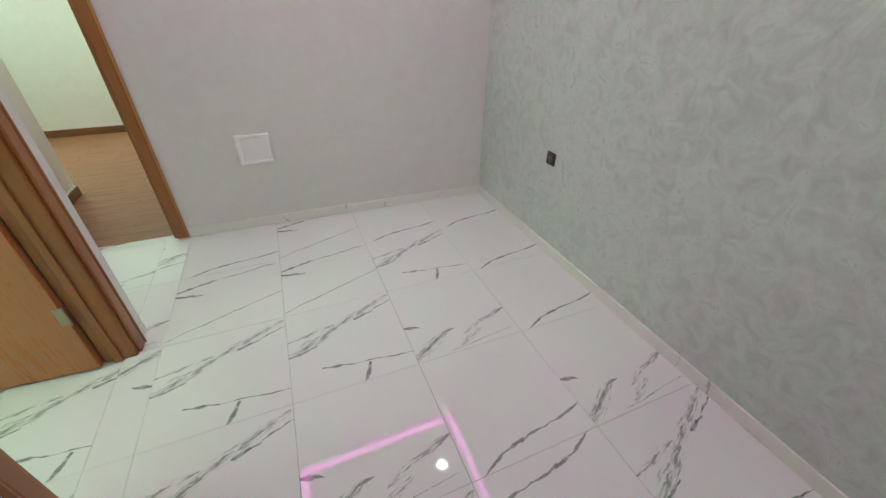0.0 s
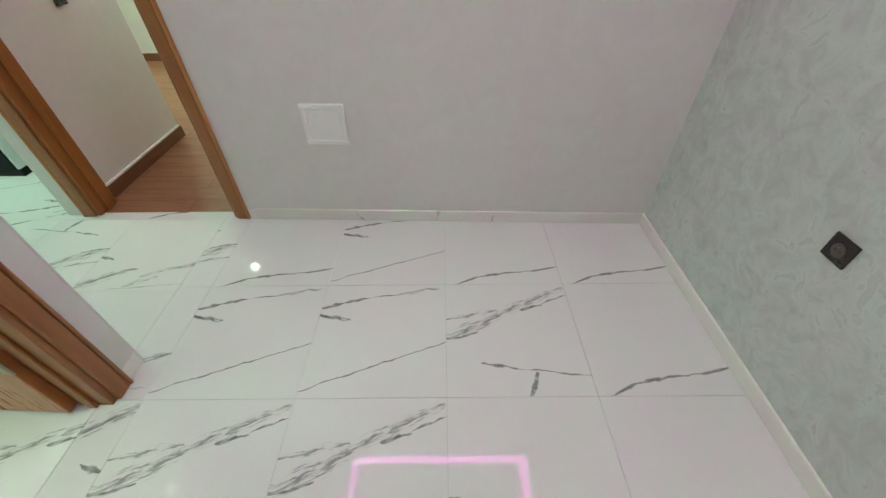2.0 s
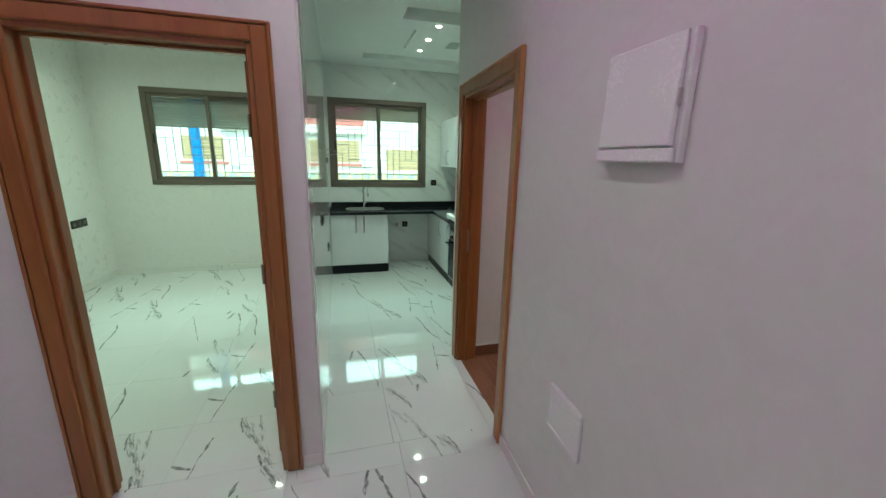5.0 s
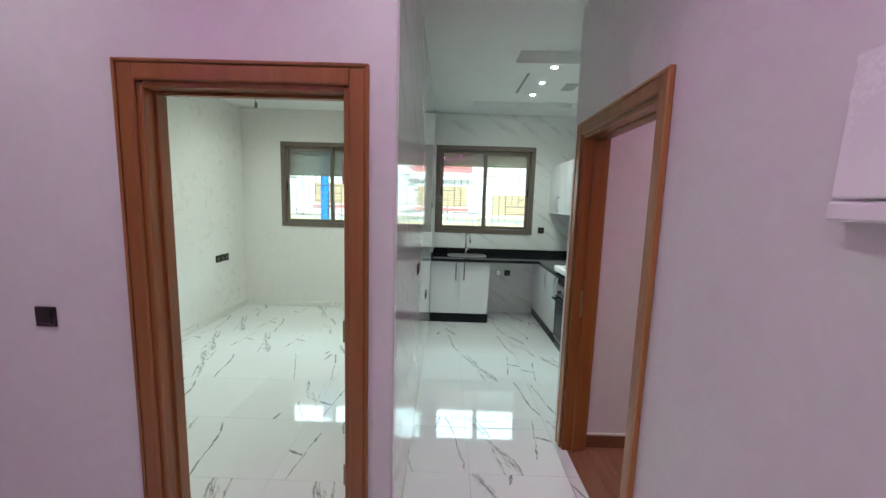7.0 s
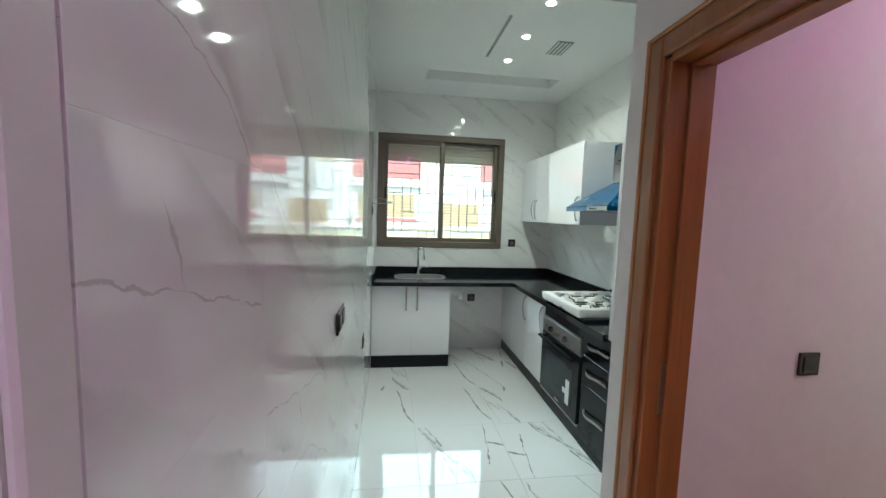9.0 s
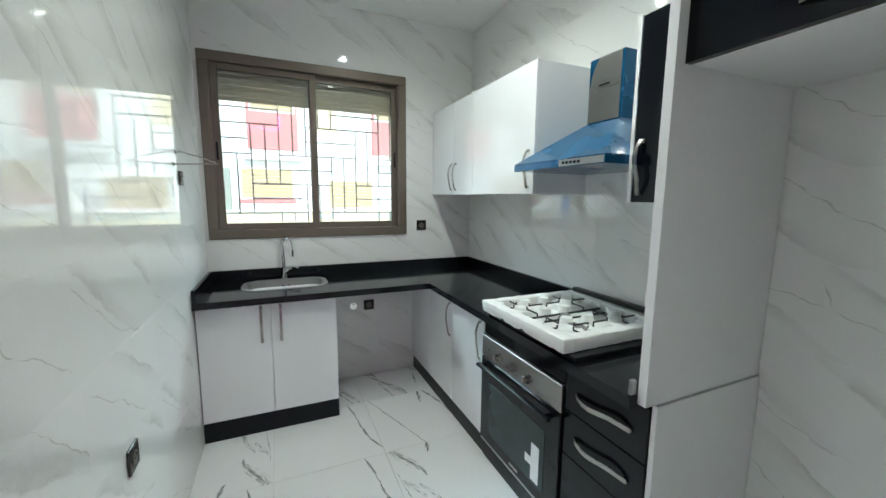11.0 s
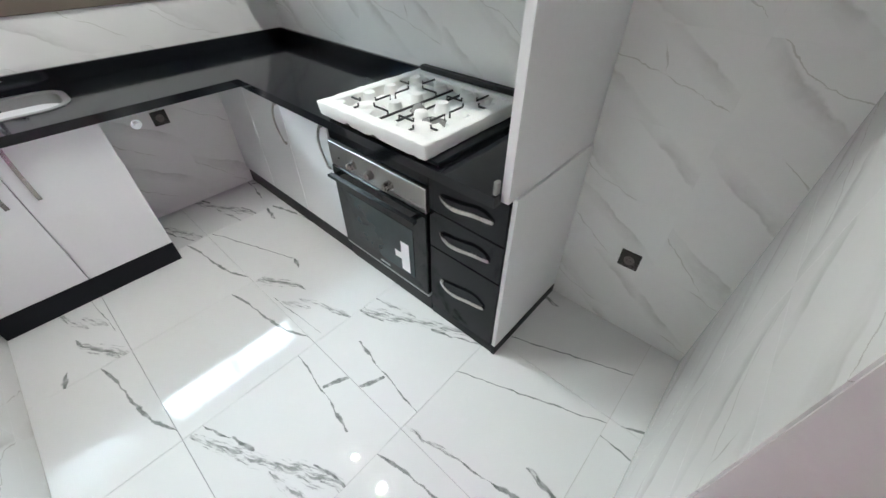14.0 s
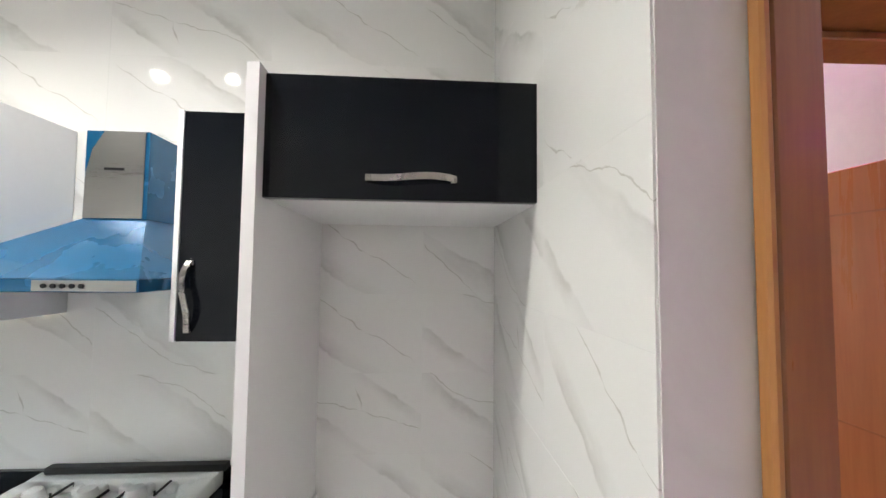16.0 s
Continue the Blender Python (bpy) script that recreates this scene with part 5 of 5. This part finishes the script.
bed_floor = thing("floor_bedroom", (0, 0, 0), "red-brown wood-look plank tiles in the bedroom", "floor", kind="structure")
lay(bed_floor, "plank", plain(M_PLANK), XC + 0.012, -0.72, YN + 0.09, 4.83, -1.2, 4.0, 0.9, 0.15, flat, bond=0.4)
lay(bed_floor, "plank", plain(M_PLANK), -4.65, -0.72, 4.83, 6.95, -1.2, 4.0, 0.9, 0.15, flat, bond=0.4)

# wall tiles, as children of a tiling thing on each wall
tl = thing("wall_tiling_south", (0, 0, 0), "polished pale marble-look wall tiles on the kitchen wall", "wall tiles", kind="structure")
lay(tl, "tile", papered(1), KW, XW - 0.042, 0.0, CH, -4.85, 0.12, 0.6, 0.3, lambda u, v: Matrix.Translation((u, KS, v)) @ pose(0, 0, 0, -90, 0, 0), gap=0.0, bev=0.0003, fv=-1)
tl = thing("wall_tiling_north", (0, 0, 0), "pale marble-look wall tiles above the worktop and in the niche", "wall tiles", kind="structure")
lay(tl, "tile", papered(2), KW, XC, 0.0, CH, -2.22, 0.09, 0.6, 0.3, lambda u, v: Matrix.Translation((u, KN, v)) @ pose(0, 0, 0, 90, 0, 0), gap=0.0, bev=0.0003)
tl = thing("wall_tiling_east", (0, 0, 0), "pale marble-look wall tiles on the niche side wall", "wall tiles", kind="structure")
lay(tl, "tile", papered(3), YN + 0.069, KN, 0.0, CH, KN, 0.09, 0.6, 0.3, lambda u, v: Matrix.Translation((XC, u, v)) @ pose(0, 0, 0, 90, 0, -90), gap=0.0, bev=0.0003, fu=-1)
tl = thing("wall_tiling_west", (0, 0, 0), "pale marble-look wall tiles round the kitchen window", "wall tiles", kind="structure")
for c, d, a, b in ((0.0, W1[2], KS, KN), (W1[3], CH, KS, KN), (W1[2], W1[3], KS, W1[0]), (W1[2], W1[3], W1[1], KN)):
    lay(tl, "tile", papered(4), a, b, c, d, 2.66, 0.09, 0.6, 0.3, lambda u, v: Matrix.Translation((KW, u, v)) @ pose(0, 0, 0, 90, 0, 90), gap=0.0, bev=0.0003)
